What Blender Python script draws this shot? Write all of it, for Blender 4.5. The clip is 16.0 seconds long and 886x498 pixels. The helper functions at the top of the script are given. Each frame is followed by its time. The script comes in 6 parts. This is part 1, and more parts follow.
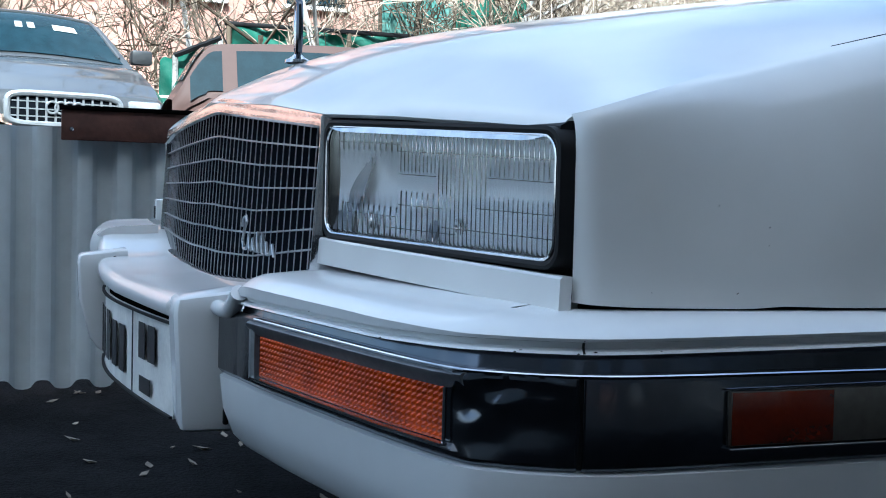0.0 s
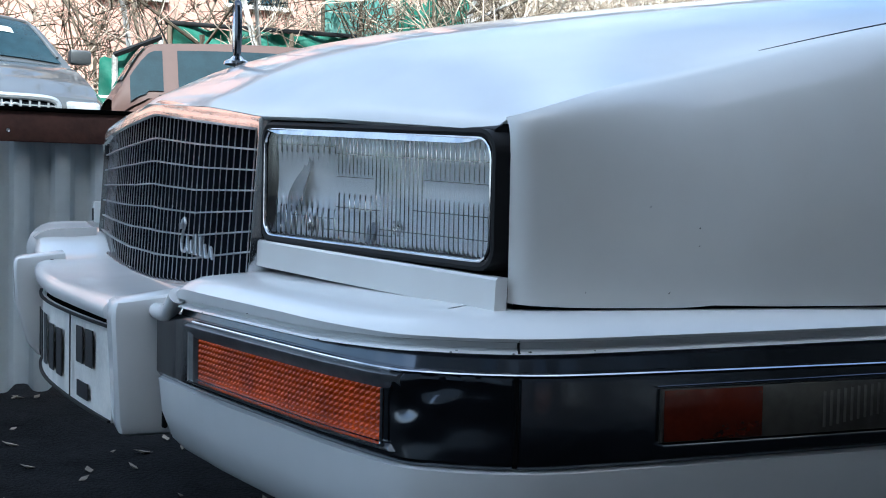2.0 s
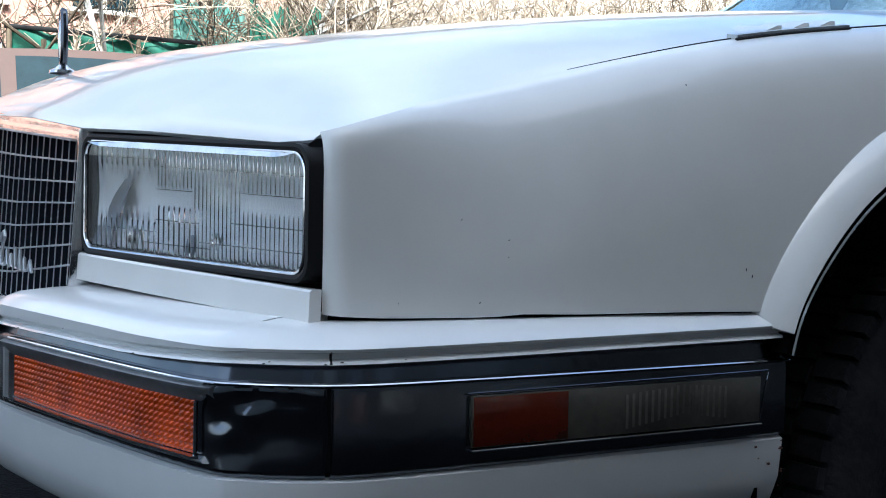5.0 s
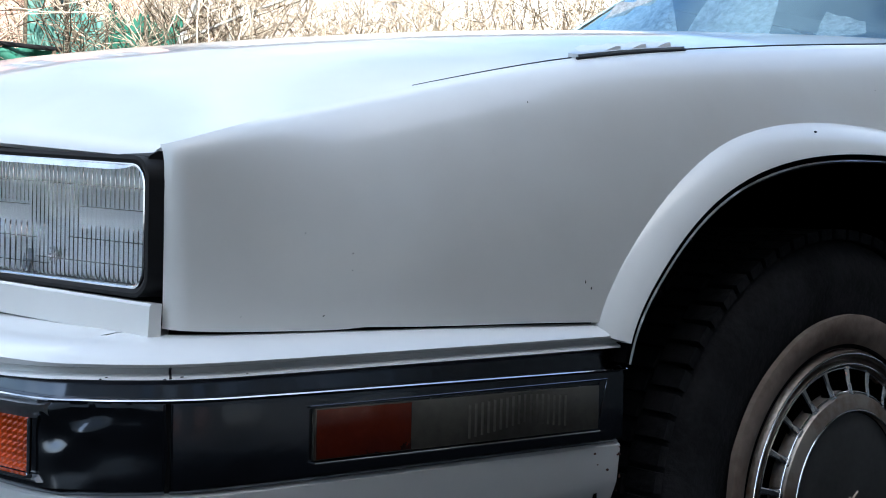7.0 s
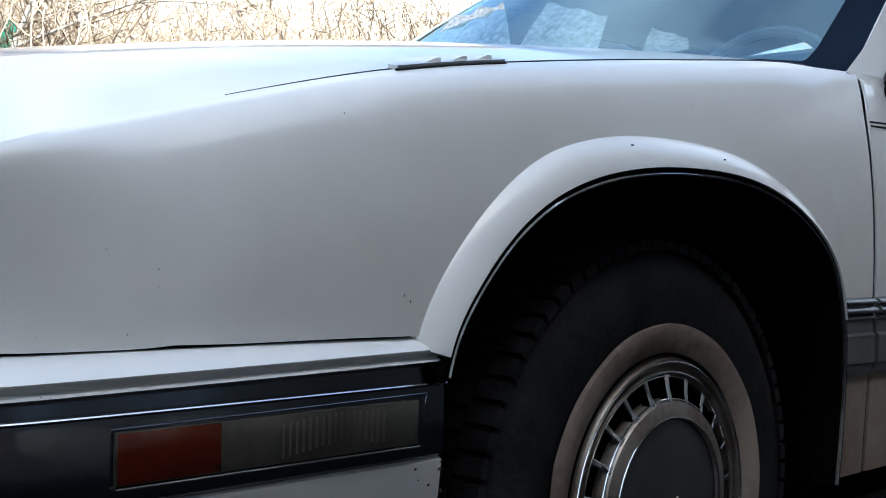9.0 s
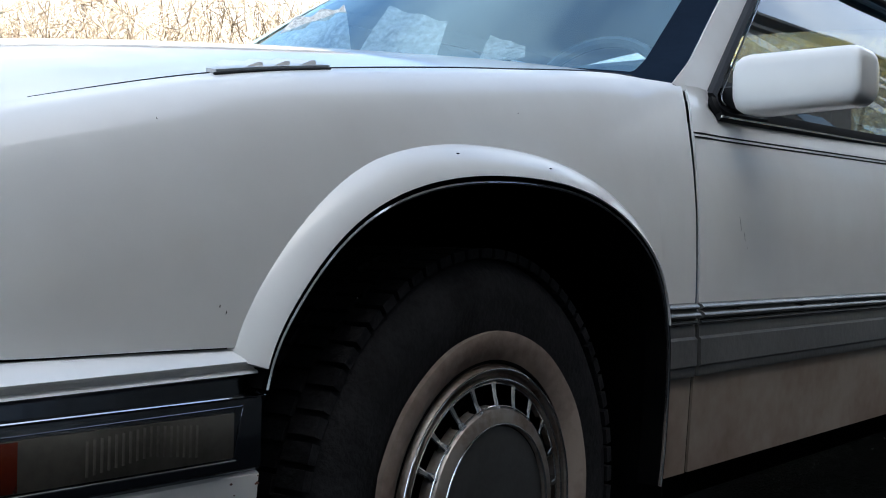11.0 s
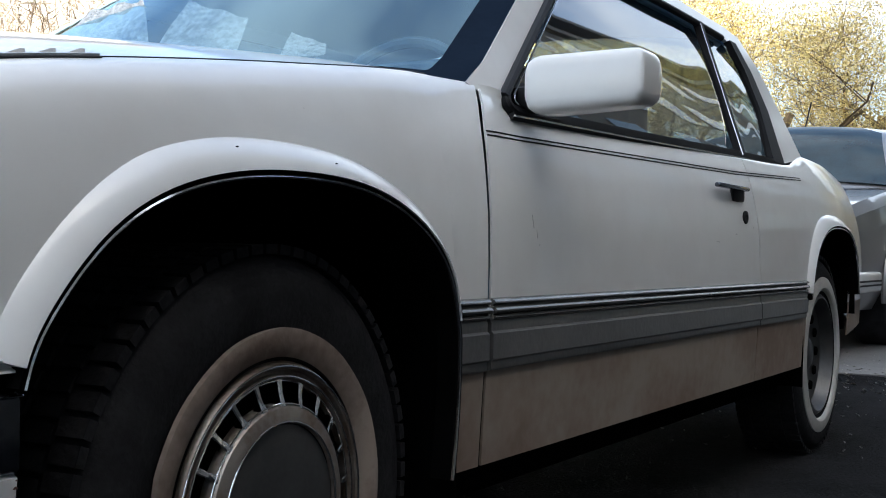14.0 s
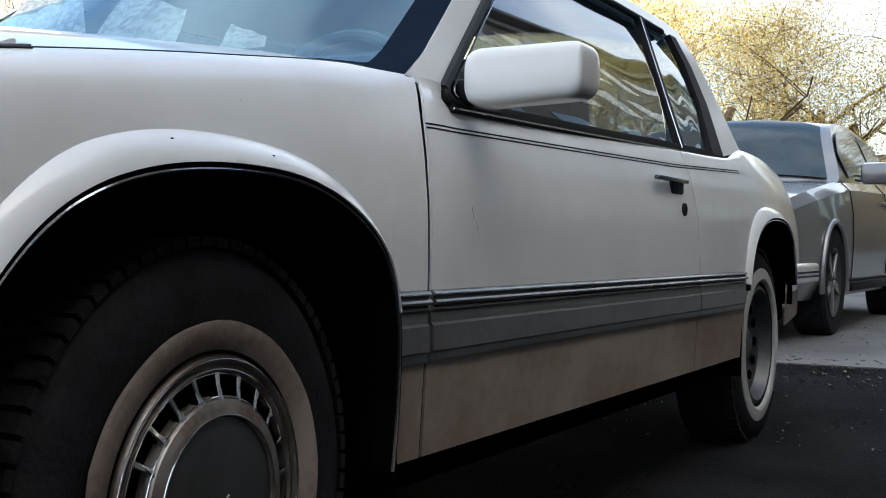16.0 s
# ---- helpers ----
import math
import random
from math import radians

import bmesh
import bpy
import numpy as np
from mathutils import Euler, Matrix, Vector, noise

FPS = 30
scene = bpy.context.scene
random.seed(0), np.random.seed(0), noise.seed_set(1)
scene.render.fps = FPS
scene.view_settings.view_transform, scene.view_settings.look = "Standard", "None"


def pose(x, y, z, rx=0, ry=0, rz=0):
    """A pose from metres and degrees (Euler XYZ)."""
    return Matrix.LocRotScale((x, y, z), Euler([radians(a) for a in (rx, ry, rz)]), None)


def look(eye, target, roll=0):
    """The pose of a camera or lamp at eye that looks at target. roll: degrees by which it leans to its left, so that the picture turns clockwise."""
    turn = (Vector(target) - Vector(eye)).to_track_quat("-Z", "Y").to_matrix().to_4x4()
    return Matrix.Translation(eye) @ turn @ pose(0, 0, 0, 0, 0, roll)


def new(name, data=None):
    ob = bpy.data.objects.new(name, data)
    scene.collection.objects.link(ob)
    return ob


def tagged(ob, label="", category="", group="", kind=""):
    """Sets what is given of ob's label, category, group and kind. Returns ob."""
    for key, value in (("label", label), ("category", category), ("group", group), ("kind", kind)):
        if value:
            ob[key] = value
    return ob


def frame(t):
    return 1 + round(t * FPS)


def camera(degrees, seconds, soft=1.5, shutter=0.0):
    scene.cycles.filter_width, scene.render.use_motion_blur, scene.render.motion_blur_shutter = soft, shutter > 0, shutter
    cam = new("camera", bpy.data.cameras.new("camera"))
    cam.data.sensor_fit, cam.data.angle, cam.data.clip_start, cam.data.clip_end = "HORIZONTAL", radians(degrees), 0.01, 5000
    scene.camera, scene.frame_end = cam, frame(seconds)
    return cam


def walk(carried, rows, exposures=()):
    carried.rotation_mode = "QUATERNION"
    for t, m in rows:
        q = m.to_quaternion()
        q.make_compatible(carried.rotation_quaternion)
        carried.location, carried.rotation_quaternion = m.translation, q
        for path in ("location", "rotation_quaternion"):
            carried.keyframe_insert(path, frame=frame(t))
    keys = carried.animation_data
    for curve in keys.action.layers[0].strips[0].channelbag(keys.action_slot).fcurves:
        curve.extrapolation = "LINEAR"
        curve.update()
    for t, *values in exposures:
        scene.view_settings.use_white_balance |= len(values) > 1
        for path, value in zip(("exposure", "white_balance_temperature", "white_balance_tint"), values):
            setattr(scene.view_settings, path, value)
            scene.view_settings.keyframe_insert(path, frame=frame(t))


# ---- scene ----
cam = camera(42.1, 16.0, 1.0)
PATH = [
    (0, (-0.233, -1.635, 0.619), (0.418, 0.254, 0.53), 1.4),
    (0.5, (-0.234, -1.637, 0.619), (0.434, 0.247, 0.531), 1.5),
    (1, (-0.233, -1.64, 0.619), (0.454, 0.236, 0.532), 1.5),
    (1.5, (-0.232, -1.642, 0.619), (0.48, 0.225, 0.534), 1.5),
    (2, (-0.23, -1.645, 0.621), (0.511, 0.211, 0.534), 1.2),
    (2.5, (-0.226, -1.646, 0.621), (0.542, 0.198, 0.537), 1.1),
    (3, (-0.223, -1.65, 0.622), (0.581, 0.18, 0.541), 1.1),
    (5.5, (-0.206, -1.68, 0.625), (0.811, 0.041, 0.573), 1.1),
    (6, (-0.204, -1.683, 0.619), (0.866, 0.006, 0.584), 1.0),
    (6.5, (-0.201, -1.689, 0.622), (0.916, -0.03, 0.585), 1.1),
    (7, (-0.198, -1.694, 0.627), (0.965, -0.067, 0.586), 1.3),
    (7.5, (-0.189, -1.698, 0.626), (1.022, -0.106, 0.593), 1.3),
    (8, (-0.18, -1.698, 0.627), (1.081, -0.146, 0.6), 1.2),
    (10.5, (-0.139, -1.706, 0.636), (1.361, -0.382, 0.626), 1.1),
    (11, (-0.131, -1.713, 0.638), (1.405, -0.433, 0.628), 1.2),
    (11.5, (-0.122, -1.722, 0.636), (1.452, -0.488, 0.631), 1.1),
    (12, (-0.113, -1.726, 0.637), (1.497, -0.54, 0.632), 1.2),
    (12.5, (-0.106, -1.733, 0.639), (1.534, -0.588, 0.633), 1.3),
    (13, (-0.102, -1.741, 0.634), (1.564, -0.634, 0.634), 1.1),
    (13.5, (-0.098, -1.745, 0.634), (1.592, -0.676, 0.632), 1.1),
    (14, (-0.095, -1.749, 0.628), (1.615, -0.712, 0.631), 0.9),
    (14.5, (-0.096, -1.755, 0.628), (1.63, -0.744, 0.628), 0.9),
    (15, (-0.096, -1.757, 0.63), (1.644, -0.77, 0.624), 0.9),
    (15.5, (-0.096, -1.761, 0.627), (1.653, -0.79, 0.621), 0.8),
    (16, (-0.094, -1.761, 0.626), (1.662, -0.804, 0.619), 0.7),
]
EXPOSURES = [(0.0, 1.11, 5150, -1), (3.0, 1.18, 5400, 1), (7.0, 1.50, 5750, 3), (11.0, 1.56, 6080, 4), (13.5, 1.64, 6240, 5), (16.0, 1.70, 6400, 5)]
walk(cam, [(t, look(eye, target, roll)) for t, eye, target, roll in PATH], EXPOSURES)

# ---- world and sun ----
world = bpy.data.worlds.new("sky")
scene.world = world
world.use_nodes = True
nt = world.node_tree
sky = nt.nodes.new("ShaderNodeTexSky")
sky.sky_type, sky.sun_disc = "NISHITA", False
sky.sun_elevation, sky.sun_rotation = radians(47), radians(195)
sky.air_density, sky.dust_density = 1.0, 4.0
coord, cloud, ramp, mix = nt.nodes.new("ShaderNodeTexCoord"), nt.nodes.new("ShaderNodeTexNoise"), nt.nodes.new("ShaderNodeValToRGB"), nt.nodes.new("ShaderNodeMix")
cloud.inputs["Scale"].default_value, cloud.inputs["Detail"].default_value, cloud.inputs["Roughness"].default_value = 2.2, 7, 0.6
ramp.color_ramp.elements[0].position, ramp.color_ramp.elements[1].position = 0.42, 0.68
ramp.color_ramp.elements[1].color = (0.8, 0.8, 0.8, 1)
mix.data_type = "RGBA"
mix.inputs["B"].default_value = (6.2, 6.3, 6.5, 1)
nt.links.new(coord.outputs["Generated"], cloud.inputs["Vector"])
nt.links.new(cloud.outputs[0], ramp.inputs[0])
nt.links.new(ramp.outputs[0], mix.inputs["Factor"])
nt.links.new(sky.outputs[0], mix.inputs["A"])
nt.links.new(mix.outputs["Result"], nt.nodes["Background"].inputs[0])
nt.nodes["Background"].inputs[1].default_value = 0.15
sun = new("sun", bpy.data.lights.new("sun", "SUN"))
sun.data.energy, sun.data.angle, sun.data.color = 5.0, radians(0.5), (1.0, 0.94, 0.84)
sun.matrix_world = look((0, 0, 0), (0.177, 0.659, -0.731))


# ---- materials ----
def material(name, colour, rough=0.5, metal=0.0, coat=0.0, vary=0.15, scale=8.0, bump=0.0, bump_scale=60.0, second=None, spec=0.5, coords="Object", trans=0.0, ior=1.5, detail=6.0):
    """A principled surface whose colour varies at two scales, with fine relief."""
    m = bpy.data.materials.new(name)
    m.use_nodes = True
    n, l = m.node_tree.nodes, m.node_tree.links
    b = n["Principled BSDF"]
    b.inputs["Roughness"].default_value, b.inputs["Metallic"].default_value = rough, metal
    b.inputs["Coat Weight"].default_value, b.inputs["Coat Roughness"].default_value = coat, 0.03
    b.inputs["Specular IOR Level"].default_value, b.inputs["Transmission Weight"].default_value = spec, trans
    b.inputs["IOR"].default_value = ior
    tc = n.new("ShaderNodeTexCoord")
    coarse, fine, mix, ramp = n.new("ShaderNodeTexNoise"), n.new("ShaderNodeTexNoise"), n.new("ShaderNodeMath"), n.new("ShaderNodeValToRGB")
    coarse.inputs["Scale"].default_value, fine.inputs["Scale"].default_value = scale, scale * 9
    coarse.inputs["Detail"].default_value = fine.inputs["Detail"].default_value = detail
    mix.operation = "MULTIPLY_ADD"
    mix.inputs[1].default_value = 0.35
    c = Vector(colour)
    d = Vector(second) if second else c * (1 - vary)
    ramp.color_ramp.elements[0].color, ramp.color_ramp.elements[1].color = (*d, 1), (*c, 1)
    ramp.color_ramp.elements[0].position, ramp.color_ramp.elements[1].position = 0.5, 0.82
    l.new(tc.outputs[coords], coarse.inputs["Vector"])
    l.new(tc.outputs[coords], fine.inputs["Vector"])
    l.new(fine.outputs[0], mix.inputs[0])
    l.new(coarse.outputs[0], mix.inputs[2])
    l.new(mix.outputs[0], ramp.inputs[0])
    l.new(ramp.outputs[0], b.inputs["Base Color"])
    if bump:
        bn, bp = n.new("ShaderNodeTexNoise"), n.new("ShaderNodeBump")
        bn.inputs["Scale"].default_value, bn.inputs["Detail"].default_value = bump_scale, 4
        bp.inputs["Strength"].default_value, bp.inputs["Distance"].default_value = bump, 0.02
        l.new(tc.outputs[coords], bn.inputs["Vector"])
        l.new(bn.outputs[0], bp.inputs["Height"])
        l.new(bp.outputs[0], b.inputs["Normal"])
    return m


PAINT = material("white_paint", (0.75, 0.75, 0.73), 0.35, coat=0.8, second=(0.675, 0.665, 0.64), scale=1.8, bump=0.016, bump_scale=3.0, detail=9)
PAINT.node_tree.nodes["Principled BSDF"].inputs["Coat Roughness"].default_value = 0.05
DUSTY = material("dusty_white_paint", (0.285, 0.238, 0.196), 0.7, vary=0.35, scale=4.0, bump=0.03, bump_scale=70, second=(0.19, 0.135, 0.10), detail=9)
RUB = material("rub_strip_plastic", (0.17, 0.168, 0.158), 0.22, 0.25, vary=0.3, scale=12)
BUMPER_PAINT = material("bumper_paint", (0.78, 0.79, 0.79), 0.4, coat=0.7, vary=0.07, scale=3.0, bump=0.012, bump_scale=6.0)
GREY_BAND = material("grey_vinyl", (0.112, 0.111, 0.107), 0.36, vary=0.25, scale=7.0, bump=0.05, bump_scale=80)
CHROME = material("chrome", (0.72, 0.72, 0.73), 0.12, 1.0, vary=0.25, scale=25, bump=0.02, bump_scale=40)
LAMP_FRAME = material("worn_lamp_frame", (0.30, 0.31, 0.33), 0.38, 0.9, vary=0.35, scale=14, bump=0.05, bump_scale=20)
STEEL = material("dull_steel_trim", (0.115, 0.125, 0.145), 0.17, 1.0, vary=0.3, scale=9, bump=0.07, bump_scale=11)
RUBBER = material("black_rubber", (0.008, 0.008, 0.009), 0.6, vary=0.4, scale=20, spec=0.25)
TYRE = material("tyre_rubber", (0.022, 0.022, 0.024), 0.85, vary=0.5, scale=15, bump=0.2, bump_scale=120, spec=0.12)
WHITEWALL = material("whitewall_rubber", (0.30, 0.245, 0.205), 0.75, vary=0.5, scale=7, bump=0.08, bump_scale=60, second=(0.13, 0.092, 0.07), detail=9)
WHITEWALL_CLEAN = material("cleaner_whitewall", (0.50, 0.49, 0.46), 0.7, vary=0.3, scale=7, bump=0.06, bump_scale=60)
# for black parts, and for recesses whose shade is put into this colour
BLACK = material("black_with_shade", (0.004, 0.004, 0.004), 0.95, vary=0.5, scale=12, spec=0.0)
HUB_DARK = material("hub_cap_grey", (0.10, 0.10, 0.10), 0.4, 0.6, vary=0.3, scale=14)
HUB_RUST = material("hub_cap_dusty", (0.36, 0.325, 0.29), 0.38, 0.75, vary=0.5, scale=14, bump=0.08, bump_scale=90, second=(0.17, 0.105, 0.07))
GRILLE_BAR = material("grille_bar_chrome", (0.46, 0.48, 0.50), 0.35, 0.5, vary=0.2, scale=18)
GRILLE_DARK = material("grille_backing", (0.010, 0.012, 0.016), 0.9, vary=0.4, spec=0.0)
INTERIOR = material("interior_vinyl", (0.08, 0.14, 0.19), 0.7, vary=0.3)
PAPER = material("white_paper", (0.75, 0.74, 0.70), 0.8, vary=0.2, scale=20)
AMBER = material("amber_lens", (0.62, 0.070, 0.001), 0.18, vary=0.45, scale=22, spec=0.35)
RED_LENS = material("orange_lens", (0.085, 0.010, 0.002), 0.15, vary=0.3, scale=30, coat=0.5)
# paler copy of the smoked lens, with the ribs' highlights in its colour
SMOKED_RIB_LIT = material("smoked_lens_rib_lit", (0.095, 0.085, 0.072), 0.2, vary=0.5, scale=18, coat=0.4)
SMOKED = material("smoked_lens", (0.065, 0.060, 0.050), 0.15, vary=0.4, scale=14, coat=0.4)
# darker than asphalt is: the yard's shade is put into the base colour
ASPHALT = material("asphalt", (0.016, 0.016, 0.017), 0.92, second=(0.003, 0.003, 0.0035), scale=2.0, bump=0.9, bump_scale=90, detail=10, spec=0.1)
CONCRETE = material("concrete_strip", (0.15, 0.148, 0.142), 0.85, vary=0.35, scale=1.5, bump=0.3, bump_scale=90)
SHEET = material("painted_sheet_metal", (0.56, 0.61, 0.63), 0.45, vary=0.18, scale=2.5, bump=0.02, bump_scale=8)
RUST = material("rusty_brown_steel", (0.13, 0.055, 0.04), 0.6, 0.2, vary=0.5, scale=6, bump=0.1, bump_scale=60)
PINK = material("pink_plaster", (0.66, 0.36, 0.28), 0.9, vary=0.25, scale=0.6, bump=0.1, bump_scale=10)
WHITE_WALL = material("white_plaster", (0.78, 0.76, 0.72), 0.9, vary=0.2, scale=0.5)
BRICK_BROWN = material("brown_wall", (0.33, 0.25, 0.19), 0.9, vary=0.4, scale=1.2)
TEAL_NET = material("faded_teal_netting", (0.10, 0.27, 0.23), 0.85, scale=2.5, second=(0.20, 0.34, 0.29), bump=0.4, bump_scale=6)
GREEN_NET = material("green_netting", (0.015, 0.13, 0.085), 0.85, scale=9, second=(0.05, 0.17, 0.12), bump=0.4, bump_scale=6)
BARK = material("bark", (0.19, 0.145, 0.10), 0.95, vary=0.5, scale=5, bump=0.4, bump_scale=30)
BIRCH = material("birch_bark", (0.72, 0.70, 0.66), 0.9, vary=0.5, scale=4, second=(0.2, 0.18, 0.16))
WILLOW = material("willow_bark", (0.30, 0.215, 0.12), 0.95, vary=0.5, scale=5, bump=0.4, bump_scale=30)
BUDS = material("yellow_buds", (0.80, 0.62, 0.22), 0.9, vary=0.4, scale=3)
DARK_CAR = material("grey_suv_paint", (0.06, 0.063, 0.066), 0.4, 0.0, coat=1.0, spec=0.4, vary=0.1, scale=2)
BROWN_CAR = material("brown_hatchback_paint", (0.11, 0.066, 0.056), 0.5, 0.0, coat=0.25, spec=0.15, vary=0.1, scale=2)
SILVER_CAR = material("silver_paint", (0.19, 0.185, 0.183), 0.32, 0.5, coat=1.0, vary=0.08, scale=2)
FACADE = material("grey_facade", (0.20, 0.19, 0.17), 0.9, vary=0.3, scale=0.4)
WING_WALL = material("grey_brown_facade", (0.17, 0.16, 0.14), 0.9, vary=0.3, scale=0.5)
TWIG = material("pale_twig", (0.58, 0.47, 0.36), 0.95, vary=0.5, scale=5)
CAR_GLASS = material("parked_car_glass", (0.015, 0.036, 0.047), 0.04, vary=0.3, spec=0.30, ior=1.5)
WINDOW_DARK = material("dark_window", (0.010, 0.028, 0.036), 0.03, vary=0.3, spec=1.0, ior=1.9)


def glass(name, tint, rough=0.0, ior=1.55, sheen=(1, 1, 1)):
    m = bpy.data.materials.new(name)
    m.use_nodes = True
    n, l = m.node_tree.nodes, m.node_tree.links
    n.remove(n["Principled BSDF"])
    clear, shine, mix, fres = n.new("ShaderNodeBsdfTransparent"), n.new("ShaderNodeBsdfGlossy"), n.new("ShaderNodeMixShader"), n.new("ShaderNodeFresnel")
    clear.inputs[0].default_value = (*tint, 1)
    shine.inputs["Roughness"].default_value = rough
    shine.inputs["Color"].default_value = (*sheen, 1)
    fres.inputs[0].default_value = ior
    l.new(fres.outputs[0], mix.inputs[0])
    l.new(clear.outputs[0], mix.inputs[1])
    l.new(shine.outputs[0], mix.inputs[2])
    l.new(mix.outputs[0], n["Material Output"].inputs[0])
    return m


GLASS = glass("tinted_glass", (0.74, 0.84, 0.87), ior=1.7, sheen=(0.58, 0.84, 1.0))
SIDE_GLASS = glass("side_glass", (0.36, 0.39, 0.38), ior=2.25)
CLEAR = bpy.data.materials.new("clear_inner_face")
CLEAR.use_nodes = True
CLEAR.node_tree.nodes.remove(CLEAR.node_tree.nodes["Principled BSDF"])
CLEAR.node_tree.links.new(CLEAR.node_tree.nodes.new("ShaderNodeBsdfTransparent").outputs[0], CLEAR.node_tree.nodes["Material Output"].inputs[0])
REFLECTOR = material("lamp_reflector", (0.86, 0.88, 0.91), 0.40, 0.15, vary=0.06, scale=14)


# ---- building helpers ----
def part(name, bm, mat, parent=None, label="", smooth=True):
    me = bpy.data.meshes.new(name)
    bmesh.ops.recalc_face_normals(bm, faces=bm.faces[:])
    bm.to_mesh(me)
    bm.free()
    if smooth:
        me.polygons.foreach_set("use_smooth", [True] * len(me.polygons))
        me.set_sharp_from_angle(angle=radians(32))
    me.materials.append(mat)
    ob = new(name, me)
    if parent:
        ob.parent = parent
    if label:
        tagged(ob, label)
    return ob


def thing(name, label, category, group="", kind="", at=(0, 0, 0)):
    ob = new(name)
    ob.location = at
    ob.empty_display_size = 0.1
    return tagged(ob, label, category, group, kind)


def grid(fn, us, vs, thick=0.0):
    """A sheet through fn(u, v), given thickness by a second layer shifted against its normals."""
    bm = bmesh.new()
    rows = [[bm.verts.new(fn(u, v)) for v in vs] for u in us]
    for i in range(len(us) - 1):
        for j in range(len(vs) - 1):
            bm.faces.new((rows[i][j], rows[i + 1][j], rows[i + 1][j + 1], rows[i][j + 1]))
    if thick:
        bm.normal_update()
        bmesh.ops.solidify(bm, geom=bm.faces[:], thickness=thick)
    return bm


def pane(name, fn, us, vs, mat, parent, outward, thick=0.004):
    """A glass pane: an outer face that mirrors and an inner clear one, thick apart."""
    bm = grid(fn, us, vs)
    bm.normal_update()
    if sum((f.normal.dot(Vector(outward)) for f in bm.faces)) < 0:
        bmesh.ops.reverse_faces(bm, faces=bm.faces[:])
        bm.normal_update()
    outer = bm.faces[:]
    shift = {v: v.co - v.normal * thick for v in bm.verts}
    inner = {v: bm.verts.new(c) for v, c in shift.items()}
    for f in outer:
        bm.faces.new([inner[v] for v in f.verts]).material_index = 1
    me = bpy.data.meshes.new(name)
    bm.to_mesh(me)
    bm.free()
    me.polygons.foreach_set("use_smooth", [True] * len(me.polygons))
    me.materials.append(mat)
    me.materials.append(CLEAR)
    ob = new(name, me)
    ob.parent = parent
    ob.visible_shadow = False
    return ob


def rounded(pts, n=6):
    """Catmull-Rom through the points."""
    out = []
    for i in range(len(pts) - 1):
        p = [Vector(pts[max(0, min(len(pts) - 1, i + k))]) for k in (-1, 0, 1, 2)]
        for k in range(n):
            t = k / n
            out.append(p[0] * (-0.5 * t ** 3 + t * t - 0.5 * t) + p[1] * (1.5 * t ** 3 - 2.5 * t * t + 1) + p[2] * (-1.5 * t ** 3 + 2 * t * t + 0.5 * t) + p[3] * (0.5 * t ** 3 - 0.5 * t * t))
    return out + [Vector(pts[-1])]


def lin(a, b, n):
    return [a + (b - a) * i / (n - 1) for i in range(n)]


def curve(x, pts):
    return float(np.interp(x, [p[0] for p in pts], [p[1] for p in pts]))


def smooth_curve(x, pts):
    """Monotone cubic through the points."""
    px, py = [p[0] for p in pts], [p[1] for p in pts]
    if x <= px[0]:
        return py[0]
    if x >= px[-1]:
        return py[-1]
    i = max(k for k in range(len(px) - 1) if px[k] <= x)
    d = [(py[k + 1] - py[k]) / (px[k + 1] - px[k]) for k in range(len(px) - 1)]

    def slope(k):
        if k == 0:
            return d[0]
        if k == len(px) - 1:
            return d[-1]
        return 0.0 if d[k - 1] * d[k] <= 0 else 2 * d[k - 1] * d[k] / (d[k - 1] + d[k])

    h = px[i + 1] - px[i]
    s = (x - px[i]) / h
    return (1 + 2 * s) * (1 - s) ** 2 * py[i] + s * (1 - s) ** 2 * h * slope(i) + s * s * (3 - 2 * s) * py[i + 1] + s * s * (s - 1) * h * slope(i + 1)


def box(bm, x0, x1, y0, y1, z0, z1, bevel=0.0, m=None, seg=2):
    made = bmesh.ops.create_cube(bm, size=1)["verts"]
    bmesh.ops.scale(bm, vec=(x1 - x0, y1 - y0, z1 - z0), verts=made)
    bmesh.ops.translate(bm, vec=((x0 + x1) / 2, (y0 + y1) / 2, (z0 + z1) / 2), verts=made)
    if bevel:
        edges = list({e for v in made for e in v.link_edges})
        made = [v for f in bmesh.ops.bevel(bm, geom=edges, offset=bevel, segments=seg, affect="EDGES", profile=0.5)["faces"] for v in f.verts] + [v for v in made if v.is_valid]
    if m is not None:
        bmesh.ops.transform(bm, matrix=m, verts=list({v for v in made if v.is_valid}))
    return bm


def cube(x0, x1, y0, y1, z0, z1, bevel=0.0, m=None):
    return box(bmesh.new(), x0, x1, y0, y1, z0, z1, bevel, m)


def sweep(path, section, closed=False, ring=True):
    """A section (list of (across, up) from frame vectors) carried along path: rows of (point, a, b)."""
    bm = bmesh.new()
    rows = [[bm.verts.new(Vector(p) + Vector(a) * s + Vector(b) * t) for s, t in section] for p, a, b in path]
    n = len(section)
    for i in range(len(rows) - (0 if closed else 1)):
        q = rows[(i + 1) % len(rows)]
        for j in range(n if ring else n - 1):
            bm.faces.new((rows[i][j], rows[i][(j + 1) % n], q[(j + 1) % n], q[j]))
    if ring and not closed:
        bm.faces.new(rows[0])
        bm.faces.new(rows[-1][::-1])
    return bm


